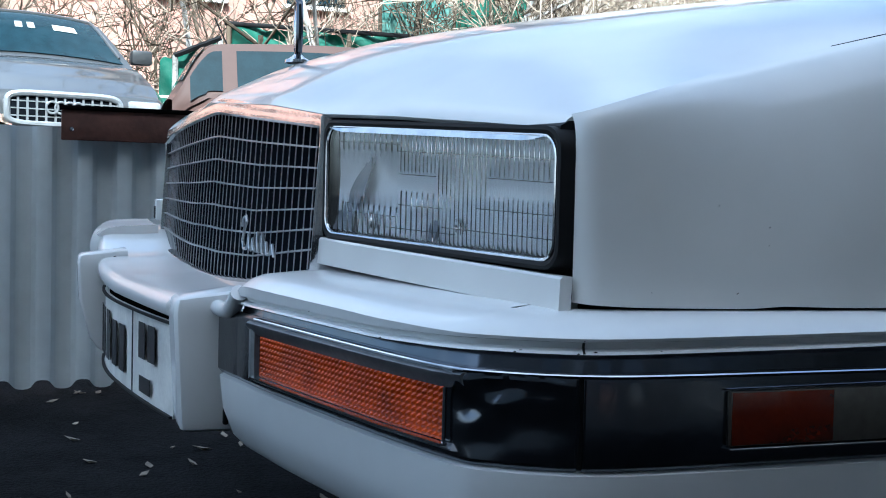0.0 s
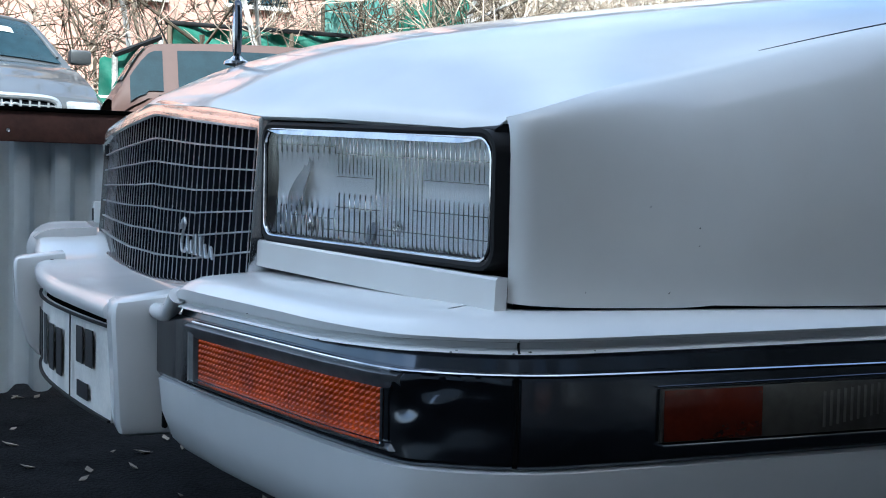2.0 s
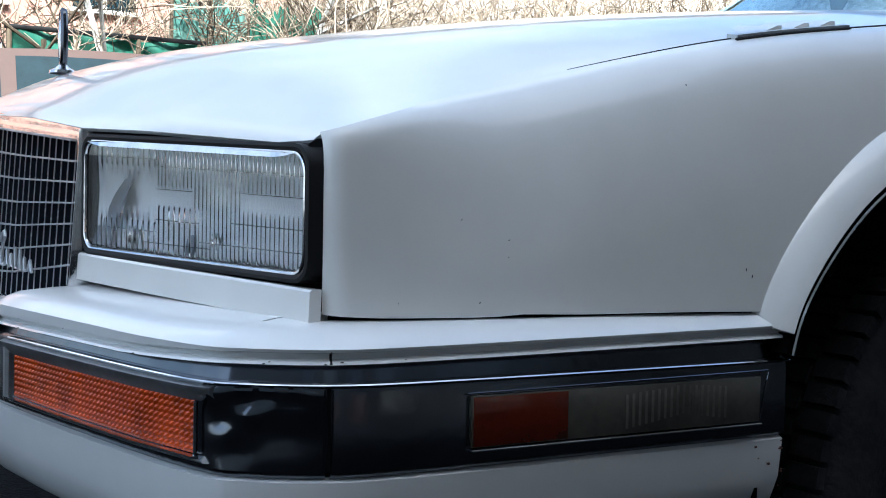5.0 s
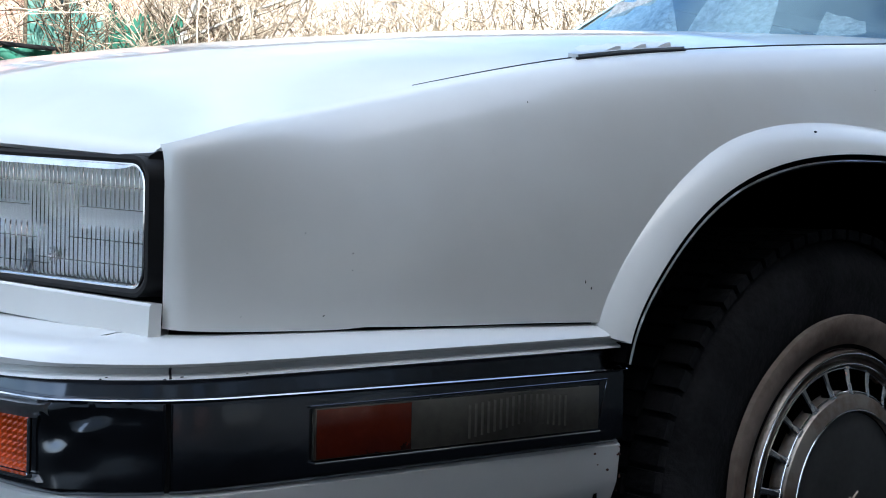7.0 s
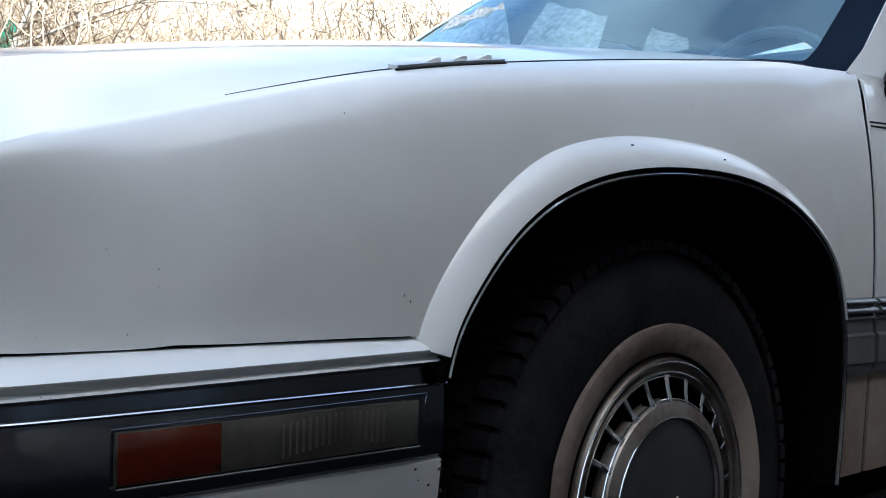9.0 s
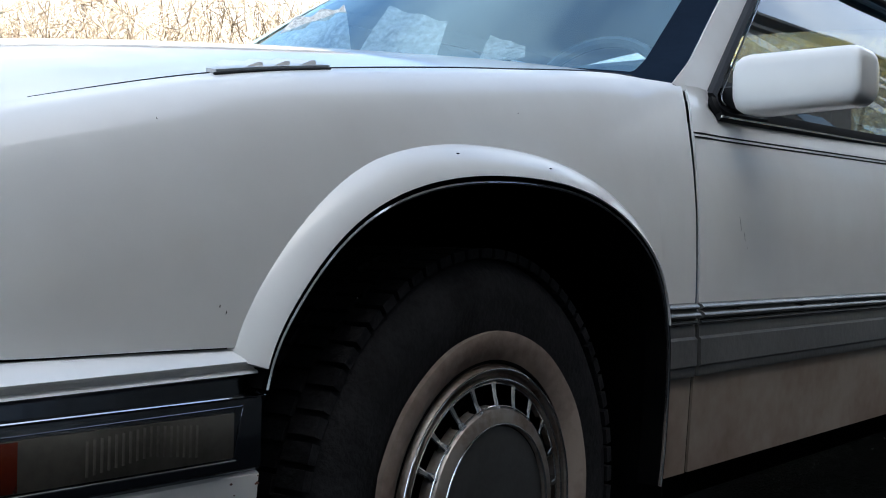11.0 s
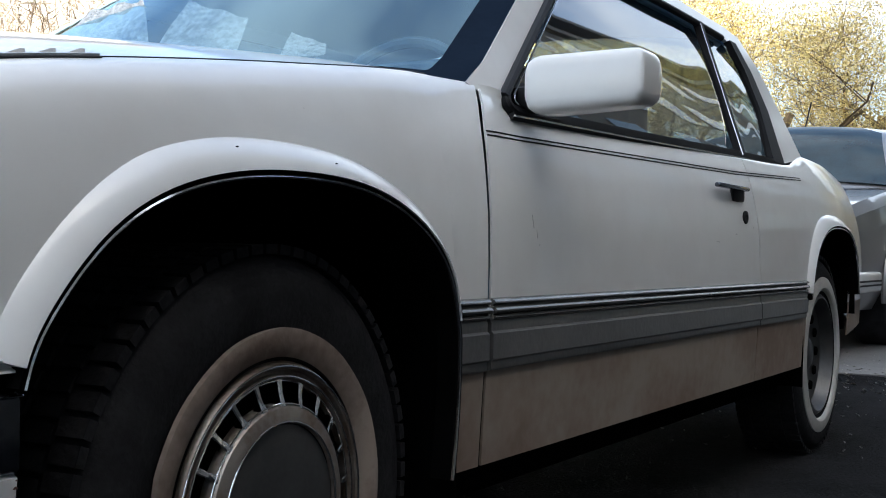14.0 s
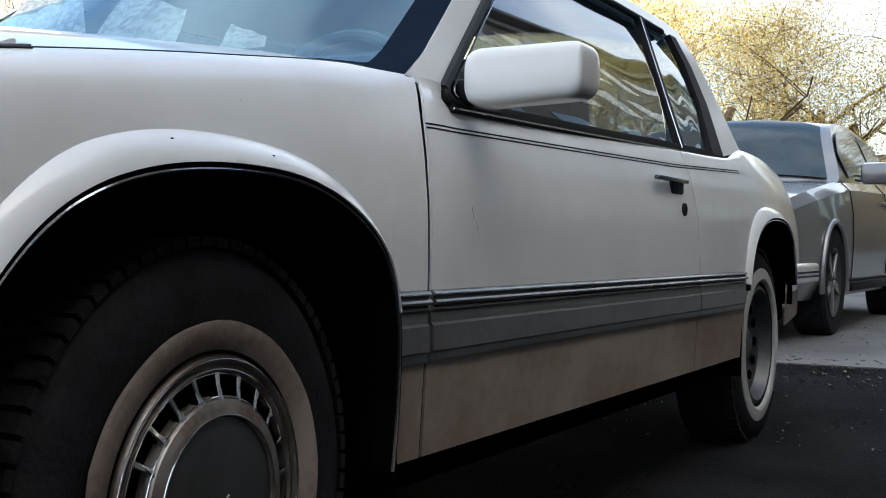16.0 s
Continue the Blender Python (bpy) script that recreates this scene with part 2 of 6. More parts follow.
def lathe(profile, n=64, axis="y", arc=(0, 2 * math.pi)):
    """Rows of (radius, along) turned round the y axis."""
    bm = bmesh.new()
    full = abs(arc[1] - arc[0] - 2 * math.pi) < 1e-6
    angles = [arc[0] + (arc[1] - arc[0]) * i / n for i in range(n if full else n + 1)]
    rows = [[bm.verts.new((r * math.cos(a), y, r * math.sin(a))) for r, y in profile] for a in angles]
    for i in range(len(rows) if full else len(rows) - 1):
        q = rows[(i + 1) % len(rows)]
        for j in range(len(profile) - 1):
            bm.faces.new((rows[i][j], rows[i][j + 1], q[j + 1], q[j]))
    bmesh.ops.remove_doubles(bm, verts=bm.verts[:], dist=1e-5)
    return bm


def tube(points, radius, n=8):
    pts = [Vector(p) for p in points]
    path = []
    for i, p in enumerate(pts):
        d = (pts[min(i + 1, len(pts) - 1)] - pts[max(i - 1, 0)]).normalized()
        a = d.orthogonal().normalized() if i == 0 else (path[-1][1] - d * path[-1][1].dot(d)).normalized()
        r = radius[i] if isinstance(radius, (list, tuple)) else radius
        path.append((p, a, d.cross(a), r))
    return sweep([(p, a * r, b * r) for p, a, b, r in path], [(math.cos(2 * math.pi * k / n), math.sin(2 * math.pi * k / n)) for k in range(n)])


# ---- the white coupe: its lines ----
# x runs from nose to tail, y from the near (left) side to the far one, z up.
SEAM_Z = [(0.10, 0.668), (0.139, 0.682), (0.22, 0.707), (0.35, 0.742), (0.582, 0.798), (0.732, 0.822), (1.05, 0.863), (1.382, 0.896), (1.50, 0.899), (1.55, 0.885), (1.62, 0.860), (2.2, 0.870), (2.9, 0.888), (3.36, 0.898), (3.52, 0.925), (3.66, 0.945), (4.2, 0.93), (4.75, 0.88)]
WIDEST = [(0.148, 0.845), (0.151, 0.851), (0.160, 0.858), (0.25, 0.873), (0.4, 0.888), (0.55, 0.896), (0.7, 0.90), (3.6, 0.90), (3.9, 0.893), (4.2, 0.868), (4.5, 0.835), (4.68, 0.79), (4.74, 0.74)]
ROLL_NOSE = [(0, 0.009), (0.006, 0.004), (0.02, 0.001), (0.08, 0.0), (0.3, 0.0)]
ROLL_FENDER = [(0, 0.075), (0.006, 0.058), (0.02, 0.040), (0.045, 0.025), (0.09, 0.012), (0.15, 0.003), (0.22, 0.0)]
ROLL_BELT = [(0, 0.060), (0.006, 0.054), (0.02, 0.048), (0.045, 0.038), (0.11, 0.020), (0.2, 0.005), (0.3, 0.0)]
ROLL_DOOR = [(0, 0.085), (0.012, 0.074), (0.03, 0.062), (0.06, 0.047), (0.1, 0.032), (0.15, 0.018), (0.22, 0.006), (0.3, 0.0)]


def seam_z(x):
    return smooth_curve(x, SEAM_Z)


def side_y(x, z):
    """Half width of the body at x and z."""
    h = max(seam_z(x) - z, 0)
    nose, fender, door = smooth_curve(h, ROLL_NOSE), smooth_curve(h, ROLL_FENDER), smooth_curve(h, ROLL_DOOR)
    a, b = min(max((x - 0.14) / 0.2, 0), 1), min(max((x - 0.8) / 0.6, 0), 1)
    a = a * a * (3 - 2 * a)
    roll = (nose * (1 - a) + fender * a) * (1 - b) + door * b
    c = min(max((x - 1.42) / 0.2, 0), 1) * min(max((3.6 - x) / 0.2, 0), 1)
    roll = roll * (1 - c) + smooth_curve(h, ROLL_BELT) * c
    tuck = max(0.52 - z, 0) * 0.05
    return smooth_curve(x, WIDEST) - roll - tuck


def skew(x, y):
    """The nose stands slightly askew."""
    w = min(max((0.9 - x) / 0.7, 0), 1)
    return x - 0.075 * (y + 0.905) * w * w * (3 - 2 * w)


ARCH = [(0.578, 0.50), (0.583, 0.53), (0.609, 0.568), (0.637, 0.605), (0.682, 0.648), (0.747, 0.682), (0.838, 0.705), (0.941, 0.714), (1.057, 0.712), (1.163, 0.691), (1.251, 0.652), (1.307, 0.605), (1.330, 0.565), (1.339, 0.50)]
REAR_ARCH = [(3.41, 0.50), (3.432, 0.575), (3.47, 0.635), (3.52, 0.677), (3.60, 0.708), (3.723, 0.724), (3.84, 0.722), (3.94, 0.70), (4.02, 0.655), (4.06, 0.60), (4.08, 0.50)]


def arch_z(x, pts):
    return smooth_curve(x, pts)


car = thing("coupe_car", "white two-door coupe with chrome grille parked on asphalt", "car")


CUT = [(0.29, 1.442), (0.44, 1.443), (0.56, 1.445), (0.70, 1.456), (0.815, 1.481), (0.87, 1.505), (0.91, 1.53)]


def panel(name, x0, x1, low, high, n, k, side=-1, label="", parent=car, inset=0.0, mat=PAINT):
    """A body panel; columns near 1.44 follow the curved door cut."""
    def fn(u, v):
        z0, z1 = low(u), high(u)
        z = z0 + (z1 - z0) * (1 - (1 - v) ** 1.6)
        s = min(max(1 - abs(u - 1.44) / 0.10, 0), 1) if u < 1.44 else min(max(1 - (u - 1.44) / 0.5, 0), 1)
        x = u + (smooth_curve(z, CUT) - 1.44) * s
        return (skew(x, side * side_y(x, z)), side * (side_y(x, z) - inset), z)
    us = n if isinstance(n, list) else lin(x0, x1, n)
    return part(name, grid(fn, us, lin(0, 1, k), 0.004), mat, parent, label)


def fender_columns():
    return [0.148, 0.150, 0.153, 0.158, 0.164, 0.172] + lin(0.19, 0.57, 20) + [0.578, 0.581, 0.584, 0.588] + lin(0.594, 1.3, 48) + [1.308, 1.316, 1.323, 1.329, 1.334, 1.3385, 1.339, 1.36, 1.38, 1.40, 1.42, 1.4335]


FENDER_EDGE = [(0.10, 0.545), (0.135, 0.5435), (0.16, 0.541), (0.20, 0.5395), (0.28, 0.539), (0.31, 0.541), (0.37, 0.540), (0.46, 0.540), (0.60, 0.538)]
FENDER_LOW = lambda x: smooth_curve(x, FENDER_EDGE) if x < 0.583 else (0.446 if x > 1.3386 else max(arch_z(x, ARCH), 0.53))
for side in (-1, 1):
    panel("front_fender", 0, 0, FENDER_LOW, seam_z, fender_columns(), 22, side)
    # black strip set in under the fender, standing for the gap's shade
    panel("fender_gap_shade", 0.152, 0.580, lambda x: 0.522, lambda x: 0.550, 24, 4, side, inset=0.006, mat=BLACK)
    panel("door_skin", 1.4445, 2.90, lambda x: 0.446, seam_z, 40, 22, side)
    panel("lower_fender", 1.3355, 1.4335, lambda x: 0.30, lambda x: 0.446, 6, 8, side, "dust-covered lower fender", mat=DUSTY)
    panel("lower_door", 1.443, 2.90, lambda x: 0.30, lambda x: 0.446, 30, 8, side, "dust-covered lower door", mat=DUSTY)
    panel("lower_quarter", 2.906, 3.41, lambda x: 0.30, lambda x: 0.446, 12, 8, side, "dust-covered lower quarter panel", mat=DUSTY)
    panel("quarter_panel", 2.906, 4.74, lambda x: 0.446 if x < 3.41 else (arch_z(x, REAR_ARCH) if x < 4.08 else 0.47), seam_z,
          lin(2.906, 3.40, 12) + [3.408, 3.412, 3.42, 3.43] + lin(3.44, 4.06, 30) + [4.07, 4.078, 4.082] + lin(4.1, 4.55, 10) + lin(4.58, 4.74, 10), 22, side)

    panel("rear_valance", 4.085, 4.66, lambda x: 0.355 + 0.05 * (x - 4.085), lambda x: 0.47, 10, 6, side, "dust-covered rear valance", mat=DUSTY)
    # black strips added behind the door cuts to keep the gaps dark
    panel("door_gap_shade", 1.428, 1.452, lambda x: 0.30, seam_z, 5, 22, side, inset=0.012, mat=BLACK)
    panel("door_gap_shade", 2.892, 2.914, lambda x: 0.30, seam_z, 3, 22, side, inset=0.012, mat=BLACK)

# hood
HOOD_C = [(-0.02, 0.748), (0.02, 0.775), (0.104, 0.808), (0.25, 0.84), (0.427, 0.871), (0.718, 0.914), (1.1, 0.953), (1.42, 0.975)]


def hood_front(y):
    a = abs(y)
    return curve(a, [(0, 0.050), (0.2, 0.054), (0.47, 0.068), (0.6, 0.090), (0.84, 0.143)])


def hood_edge_y(x):
    return side_y(x, seam_z(x)) - 0.004


def hood_pt(u, v):
    """u from the front edge to the cowl, v from side to side."""
    xs = 0.133 + (1.42 - 0.133) * u
    y = v * hood_edge_y(xs)
    x = hood_front(y) * (1 - u) + (1.40 + 0.06 * (1 - v * v)) * u
    x = skew(x, y)
    edge, mid = seam_z(0.133 + (1.40 - 0.133) * u), smooth_curve(skew(0.05, 0) + (1.42 + 0.02) * u, HOOD_C)
    c = 1 - abs(v) ** 2.4
    z = edge + (mid - edge) * c
    front = curve(y, [(-0.84, 0.680), (-0.6, 0.700), (-0.47, 0.708), (-0.3, 0.728), (0, 0.750), (0.3, 0.728), (0.47, 0.710), (0.6, 0.700), (0.84, 0.680)])
    w = max(0, 1 - u / 0.16) ** 2
    z = z * (1 - w) + (front + 0.5 * u) * w
    z -= 0.007 * max(0, 1 - abs(u - 0.2) / 0.17) * abs(v) ** 8
    lip = 0.006 * max(0, 1 - u / 0.012) ** 2
    return (x, y, z - lip)


US = [0, 0.002, 0.005, 0.009, 0.014, 0.02, 0.03, 0.045, 0.065, 0.09] + lin(0.12, 1, 36)
part("hood", grid(hood_pt, US, lin(-1, 1, 61), 0.005), PAINT, car)

for side in (-1, 1):
    for x0, x1, r0, r1 in ((0.40, 0.583, 0.0003, 0.0009), (0.735, 1.385, 0.0012, 0.0016)):
        seam = [(x, side * (hood_edge_y(x) + 0.002), seam_z(x) + 0.0005) for x in lin(x0, x1, 24)]
        part("hood_seam", tube([(skew(x, y), y, z) for x, y, z in seam], lin(r0, r1, 24), 6), RUBBER, car)

# cabin: side frames lean inwards above the belt
def belt(x):
    return 0.862 + 0.025 * (x - 1.6)


def lean_y(z):
    return 0.842 - 0.42 * (z - 0.862)


def frame_sheet(name, a, b, mat, off=0.0, n=12, k=6, side=-1, thick=0.012, parent=car, label="", bulge=0.0):
    """A sheet between two polylines a and b of (x, z) on the leaning side plane."""
    def at(pts, u):
        s = u * (len(pts) - 1)
        i = min(int(s), len(pts) - 2)
        return Vector(pts[i]).lerp(Vector(pts[i + 1]), s - i)
    def fn(u, v):
        p = at(a, u).lerp(at(b, u), v)
        q = min(max((p.y - 0.862) / 0.41, 0), 1)
        inner = thick if side < 0 and mat is not SIDE_GLASS else 0.0
        return (p.x, side * (lean_y(p.y) + off - inner + bulge * 4 * q * (1 - q)), p.y)
    if mat is SIDE_GLASS:
        wave = lambda u, v: Vector(fn(u, v)) + Vector((0, side * 0.0008 * math.sin(9 * u + 5 * v) * math.sin(7 * v - 3 * u) * v, 0))
        return pane(name, wave, lin(0, 1, 40), lin(0, 1, 40), mat, parent, (0, side, 0.3))
    return part(name, grid(fn, lin(0, 1, n), lin(0, 1, k), thick), mat, parent, label)


A_FRONT = [(1.485, 0.892), (1.58, 0.942), (1.80, 1.085), (2.03, 1.235), (2.16, 1.305)]
A_REAR = [(1.575, 0.862), (1.64, 0.905), (1.90, 1.085), (2.10, 1.212), (2.25, 1.272)]
for side in (-1, 1):
    frame_sheet("front_pillar", A_FRONT, A_REAR, PAINT, 0.0, 24, 6, side)
    frame_sheet("roof_rail", [(2.16, 1.305), (2.8, 1.325), (3.35, 1.318), (3.47, 1.30)], [(2.25, 1.272), (2.8, 1.283), (3.25, 1.275), (3.37, 1.262)], PAINT, 0.004, 20, 4, side)
    frame_sheet("rear_pillar", [(3.47, 1.30), (3.56, 1.22), (3.62, 1.08), (3.66, 0.935)], [(3.37, 1.262), (3.41, 1.18), (3.415, 1.06), (3.34, 0.895)], PAINT, 0.004, 20, 6, side)
    frame_sheet("belt_filler", [(1.56, 0.850), (2.2, 0.862), (2.9, 0.880), (3.36, 0.89), (3.68, 0.93)], [(1.56, 0.872), (2.2, 0.884), (2.9, 0.902), (3.34, 0.912), (3.67, 0.950)], RUBBER, -0.02, 20, 3, side)
    frame_sheet("door_glass", [(1.60, 0.862), (1.92, 1.082), (2.12, 1.206), (2.26, 1.268)], [(2.93, 0.895), (2.975, 1.05), (3.01, 1.17), (3.04, 1.278)], SIDE_GLASS, -0.014, 16, 16, side, 0.004, bulge=0.020)
    frame_sheet("quarter_glass", [(2.95, 0.895), (2.995, 1.05), (3.03, 1.17), (3.06, 1.278)], [(3.30, 0.90), (3.37, 1.06), (3.37, 1.18), (3.33, 1.268)], SIDE_GLASS, -0.014, 12, 8, side, 0.004, bulge=0.020)

# roof, screens, boot lid
def roof_pt(u, v):
    x = 2.16 + 1.31 * u
    edge = 1.312 + 0.014 * math.sin(math.pi * u)
    y = v * (lean_y(edge) + 0.004)
    return (x - 0.05 * (1 - v * v) * (1 - u), y, edge + 0.05 * (1 - v * v))


part("roof", grid(roof_pt, lin(0, 1, 20), lin(-1, 1, 31), 0.01), PAINT, car)


def screen_pt(u, v):
    s = u * (len(A_FRONT) - 1)
    i = min(int(s), len(A_FRONT) - 2)
    p = Vector(A_FRONT[i]).lerp(Vector(A_FRONT[i + 1]), s - i)
    y = v * (lean_y(p.y) - 0.004)
    return (p.x - 0.10 * (1 - v * v), y, p.y + (0.06 - 0.01 * u) * (1 - v * v))


pane("windscreen", screen_pt, lin(0, 1, 20), lin(-1, 1, 41), GLASS, car, (-1, 0, 1))


def cowl_pt(u, v):
    a, b = Vector(hood_pt(1.0, v * 0.97)), Vector(screen_pt(0.06, v))
    p = a.lerp(b, u)
    return (p.x, p.y, p.z - 0.012)


part("cowl_panel", grid(cowl_pt, lin(0, 1, 4), lin(-1, 1, 31), 0.004), RUBBER, car)
SCREEN_BAND = material("screen_edge_black", (0.012, 0.019, 0.032), 0.3, vary=0.2, spec=0.0)
part("screen_border", grid(lambda u, v: Vector(screen_pt(u, -(1.0 - v * (0.085 + 0.10 * max(0, 1 - u / 0.12) ** 2)))) + Vector((-0.002, 0, 0.003)), lin(0, 1, 30), lin(0, 1, 4), 0.002), SCREEN_BAND, car)
part("screen_border_low", grid(lambda u, v: Vector(screen_pt(0.09 * u, v)) + Vector((-0.002, 0, 0.003)), lin(0, 1, 4), lin(-1, 1, 31), 0.002), SCREEN_BAND, car)


def back_pt(u, v):
    z0 = 1.318 + (0.94 - 1.318) * u
    y = v * (lean_y(z0) - 0.01)
    return (3.47 + 0.19 * u ** 0.8 + 0.03 * (1 - v * v), y, z0 + 0.05 * (1 - v * v))


pane("rear_window", back_pt, lin(0, 1, 10), lin(-1, 1, 21), GLASS, car, (1, 0, 1))


def deck_pt(u, v):
    x = 3.63 + 1.11 * u
    y = v * (side_y(x, seam_z(x)) - 0.003)
    return (x, y, seam_z(x) + 0.04 * (1 - v * v))


part("boot_lid", grid(deck_pt, lin(0, 1, 24), lin(-1, 1, 25), 0.006), PAINT, car)


def tail_pt(u, v):
    z = 0.88 + (0.40 - 0.88) * u
    return (4.735 + 0.03 * math.sin(u * math.pi) - 0.02 * v * v, v * 0.70, z)


part("tail_panel", grid(tail_pt, lin(0, 1, 8), lin(-1, 1, 17), 0.006), PAINT, car)
part("rear_bumper", box(bmesh.new(), 4.66, 4.86, -0.74, 0.74, 0.42, 0.57, 0.04), BUMPER_PAINT, car)
for side in (-1, 1):
    end = part("rear_bumper_end", box(bmesh.new(), 4.12, 4.66, side * 0.858 - 0.024, side * 0.858 + 0.024, 0.495, 0.572, 0.012, seg=3), BUMPER_PAINT, car)
    for z in (0.522, 0.538):
        part("bumper_line", cube(4.13, 4.65, min(side * 0.878, side * 0.884), max(side * 0.878, side * 0.884), z - 0.0035, z + 0.0035), RUBBER, end)
    part("tail_lamp", box(bmesh.new(), 4.72, 4.785, side * 0.55 - 0.14, side * 0.55 + 0.14, 0.64, 0.80, 0.01), RED_LENS, car)

# underbody and wheel houses, their shade put into the near-black colour
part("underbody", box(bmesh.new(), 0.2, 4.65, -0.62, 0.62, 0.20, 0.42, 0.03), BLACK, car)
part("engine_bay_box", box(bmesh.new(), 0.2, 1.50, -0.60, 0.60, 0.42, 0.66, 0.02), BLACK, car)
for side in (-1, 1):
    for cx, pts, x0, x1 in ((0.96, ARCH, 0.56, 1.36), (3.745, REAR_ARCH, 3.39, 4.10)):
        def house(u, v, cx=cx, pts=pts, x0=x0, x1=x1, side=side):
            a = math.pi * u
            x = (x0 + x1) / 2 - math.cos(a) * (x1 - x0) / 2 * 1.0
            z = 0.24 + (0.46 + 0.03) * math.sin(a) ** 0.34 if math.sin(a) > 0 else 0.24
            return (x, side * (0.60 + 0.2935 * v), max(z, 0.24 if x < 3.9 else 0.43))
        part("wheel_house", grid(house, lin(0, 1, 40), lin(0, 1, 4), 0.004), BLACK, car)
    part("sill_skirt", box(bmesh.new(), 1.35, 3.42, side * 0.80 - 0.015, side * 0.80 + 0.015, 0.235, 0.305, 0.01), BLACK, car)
# black walls added to cover a lighter patch inside the arches
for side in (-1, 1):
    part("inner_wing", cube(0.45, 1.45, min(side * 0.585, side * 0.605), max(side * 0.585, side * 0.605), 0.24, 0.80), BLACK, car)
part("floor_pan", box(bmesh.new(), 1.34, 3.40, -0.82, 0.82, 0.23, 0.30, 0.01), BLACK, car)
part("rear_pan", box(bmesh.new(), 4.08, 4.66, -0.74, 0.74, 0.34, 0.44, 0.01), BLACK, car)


# ---- wheels ----
def wheel(x, side, front):
    w = new("wheel")
    w.parent = car
    w.location = (x, side * 0.765, 0.312)
    w.rotation_euler = (0, 0, (radians(2.2) if front else 0) + (0 if side < 0 else math.pi))
    R = 0.314
    prof = [(0.20, 0.09), (0.26, 0.104), (R - 0.028, 0.098), (R - 0.010, 0.084), (R, 0.066), (R + 0.001, 0), (R, -0.066), (R - 0.010, -0.084), (R - 0.028, -0.098), (0.26, -0.104), (0.20, -0.092), (0.185, -0.085), (0.185, 0.085), (0.20, 0.09)]
    tyre = part("tyre", lathe(prof, 96), TYRE, w)
    # tread blocks round both shoulders
    bm = bmesh.new()
    for k in range(72):
        a = 2 * math.pi * k / 72
        for y, t in ((-0.070, 0.0), (0.070, 0.0), (-0.025, 0.5), (0.025, 0.5)):
            m = Matrix.Rotation(-(a + t * 0.06), 4, "Y") @ Matrix.Translation((R + 0.001, y, 0))
            box(bm, -0.006, 0.006, -0.020, 0.020, -0.0105, 0.0105, 0, m)
    part("tread", bm, TYRE, tyre, smooth=False)
    if front:
        def wall_ring(u, v):
            a = 2 * math.pi * v
            torn = 0.010 * max(0, 1 - abs(math.degrees(a) - 196) / 34) ** 0.5
            r0, r1 = 0.173, 0.2200 + 0.0006 * math.sin(5 * a) + 0.0004 * math.sin(13 * a + 1) - torn
            r = r0 + (r1 - r0) * min(u, 1.0)
            y = smooth_curve(u, [(0, -0.091), (0.25, -0.099), (0.6, -0.1065), (0.9, -0.1085), (1.0, -0.1075), (1.1, -0.100)])
            return (r * math.cos(a), y, r * math.sin(a))
        part("whitewall_ring", grid(wall_ring, [0, 0.12, 0.25, 0.45, 0.6, 0.8, 0.93, 1.0, 1.1], lin(0, 1, 91)), WHITEWALL, w, "dusty, frayed whitewall ring on the tyre")
    else:
        part("whitewall_ring", lathe([(0.205, -0.098), (0.208, -0.106), (0.215, -0.110), (0.240, -0.1085), (0.250, -0.105), (0.250, -0.095)], 72), WHITEWALL_CLEAN, w, "narrow pale whitewall ring on the tyre")
    # front rim is black to stand for the dark behind the slots
    rim = part("rim", lathe([(0.20, -0.085), (0.19, -0.098), (0.182, -0.100), (0.176, -0.085), (0.165, -0.06), (0.10, -0.045), (0.0, -0.045)], 64), BLACK if front else HUB_DARK, w)
    if front:
        cap = part("hub_cap", lathe([(0.178, -0.085), (0.178, -0.100), (0.175, -0.105), (0.171, -0.103), (0.169, -0.097), (0.165, -0.096), (0.1635, -0.101), (0.1605, -0.1025), (0.158, -0.098), (0.157, -0.088)], 96), HUB_RUST, w, "dusty chrome hub cap with slotted ring")
        part("cap_dish", lathe([(0.129, -0.090), (0.129, -0.105), (0.126, -0.110), (0.119, -0.113), (0.1095, -0.114), (0.1065, -0.109)], 96), HUB_RUST, cap)
        part("cap_centre", lathe([(0.107, -0.104), (0.105, -0.109), (0.102, -0.1095), (0.05, -0.112), (0.0, -0.113)], 64), HUB_DARK, cap, "dull grey hub cap centre")
        part("cap_mark", tube([(-0.012, -0.1138, -0.006), (-0.002, -0.1142, 0.006), (0.004, -0.1142, 0.004), (0.014, -0.1138, 0.011)], 0.0014, 5), HUB_RUST, cap)
        for k in range(22):
            m = Matrix.Rotation(-(2 * math.pi * k / 22 + radians(5.5)), 4, "Y")
            spoke = [(r, h, y) for r, h, y in ((0.160, 0.0075, -0.0975), (0.154, 0.0042, -0.0990), (0.141, 0.0034, -0.1015), (0.132, 0.0042, -0.1050), (0.127, 0.0070, -0.1070))]
            bm = bmesh.new()
            top = [[bm.verts.new((r, y, z)) for z in (-h, -h * 0.6, h * 0.6, h)] for r, h, y in spoke]
            low = [[bm.verts.new((r, y + 0.012, z)) for z in (-h, h)] for r, h, y in spoke]
            for i in range(4):
                for j in range(3):
                    bm.faces.new((top[i][j], top[i][j + 1], top[i + 1][j + 1], top[i + 1][j]))
                for j, q in ((0, 0), (3, 1)):
                    bm.faces.new((top[i][j], top[i + 1][j], low[i + 1][q], low[i][q]))
            for row in top:
                row[1].co.y -= 0.0014
                row[2].co.y -= 0.0014
            bmesh.ops.transform(bm, matrix=m, verts=bm.verts[:])
            part("cap_spoke", bm, CHROME, cap)
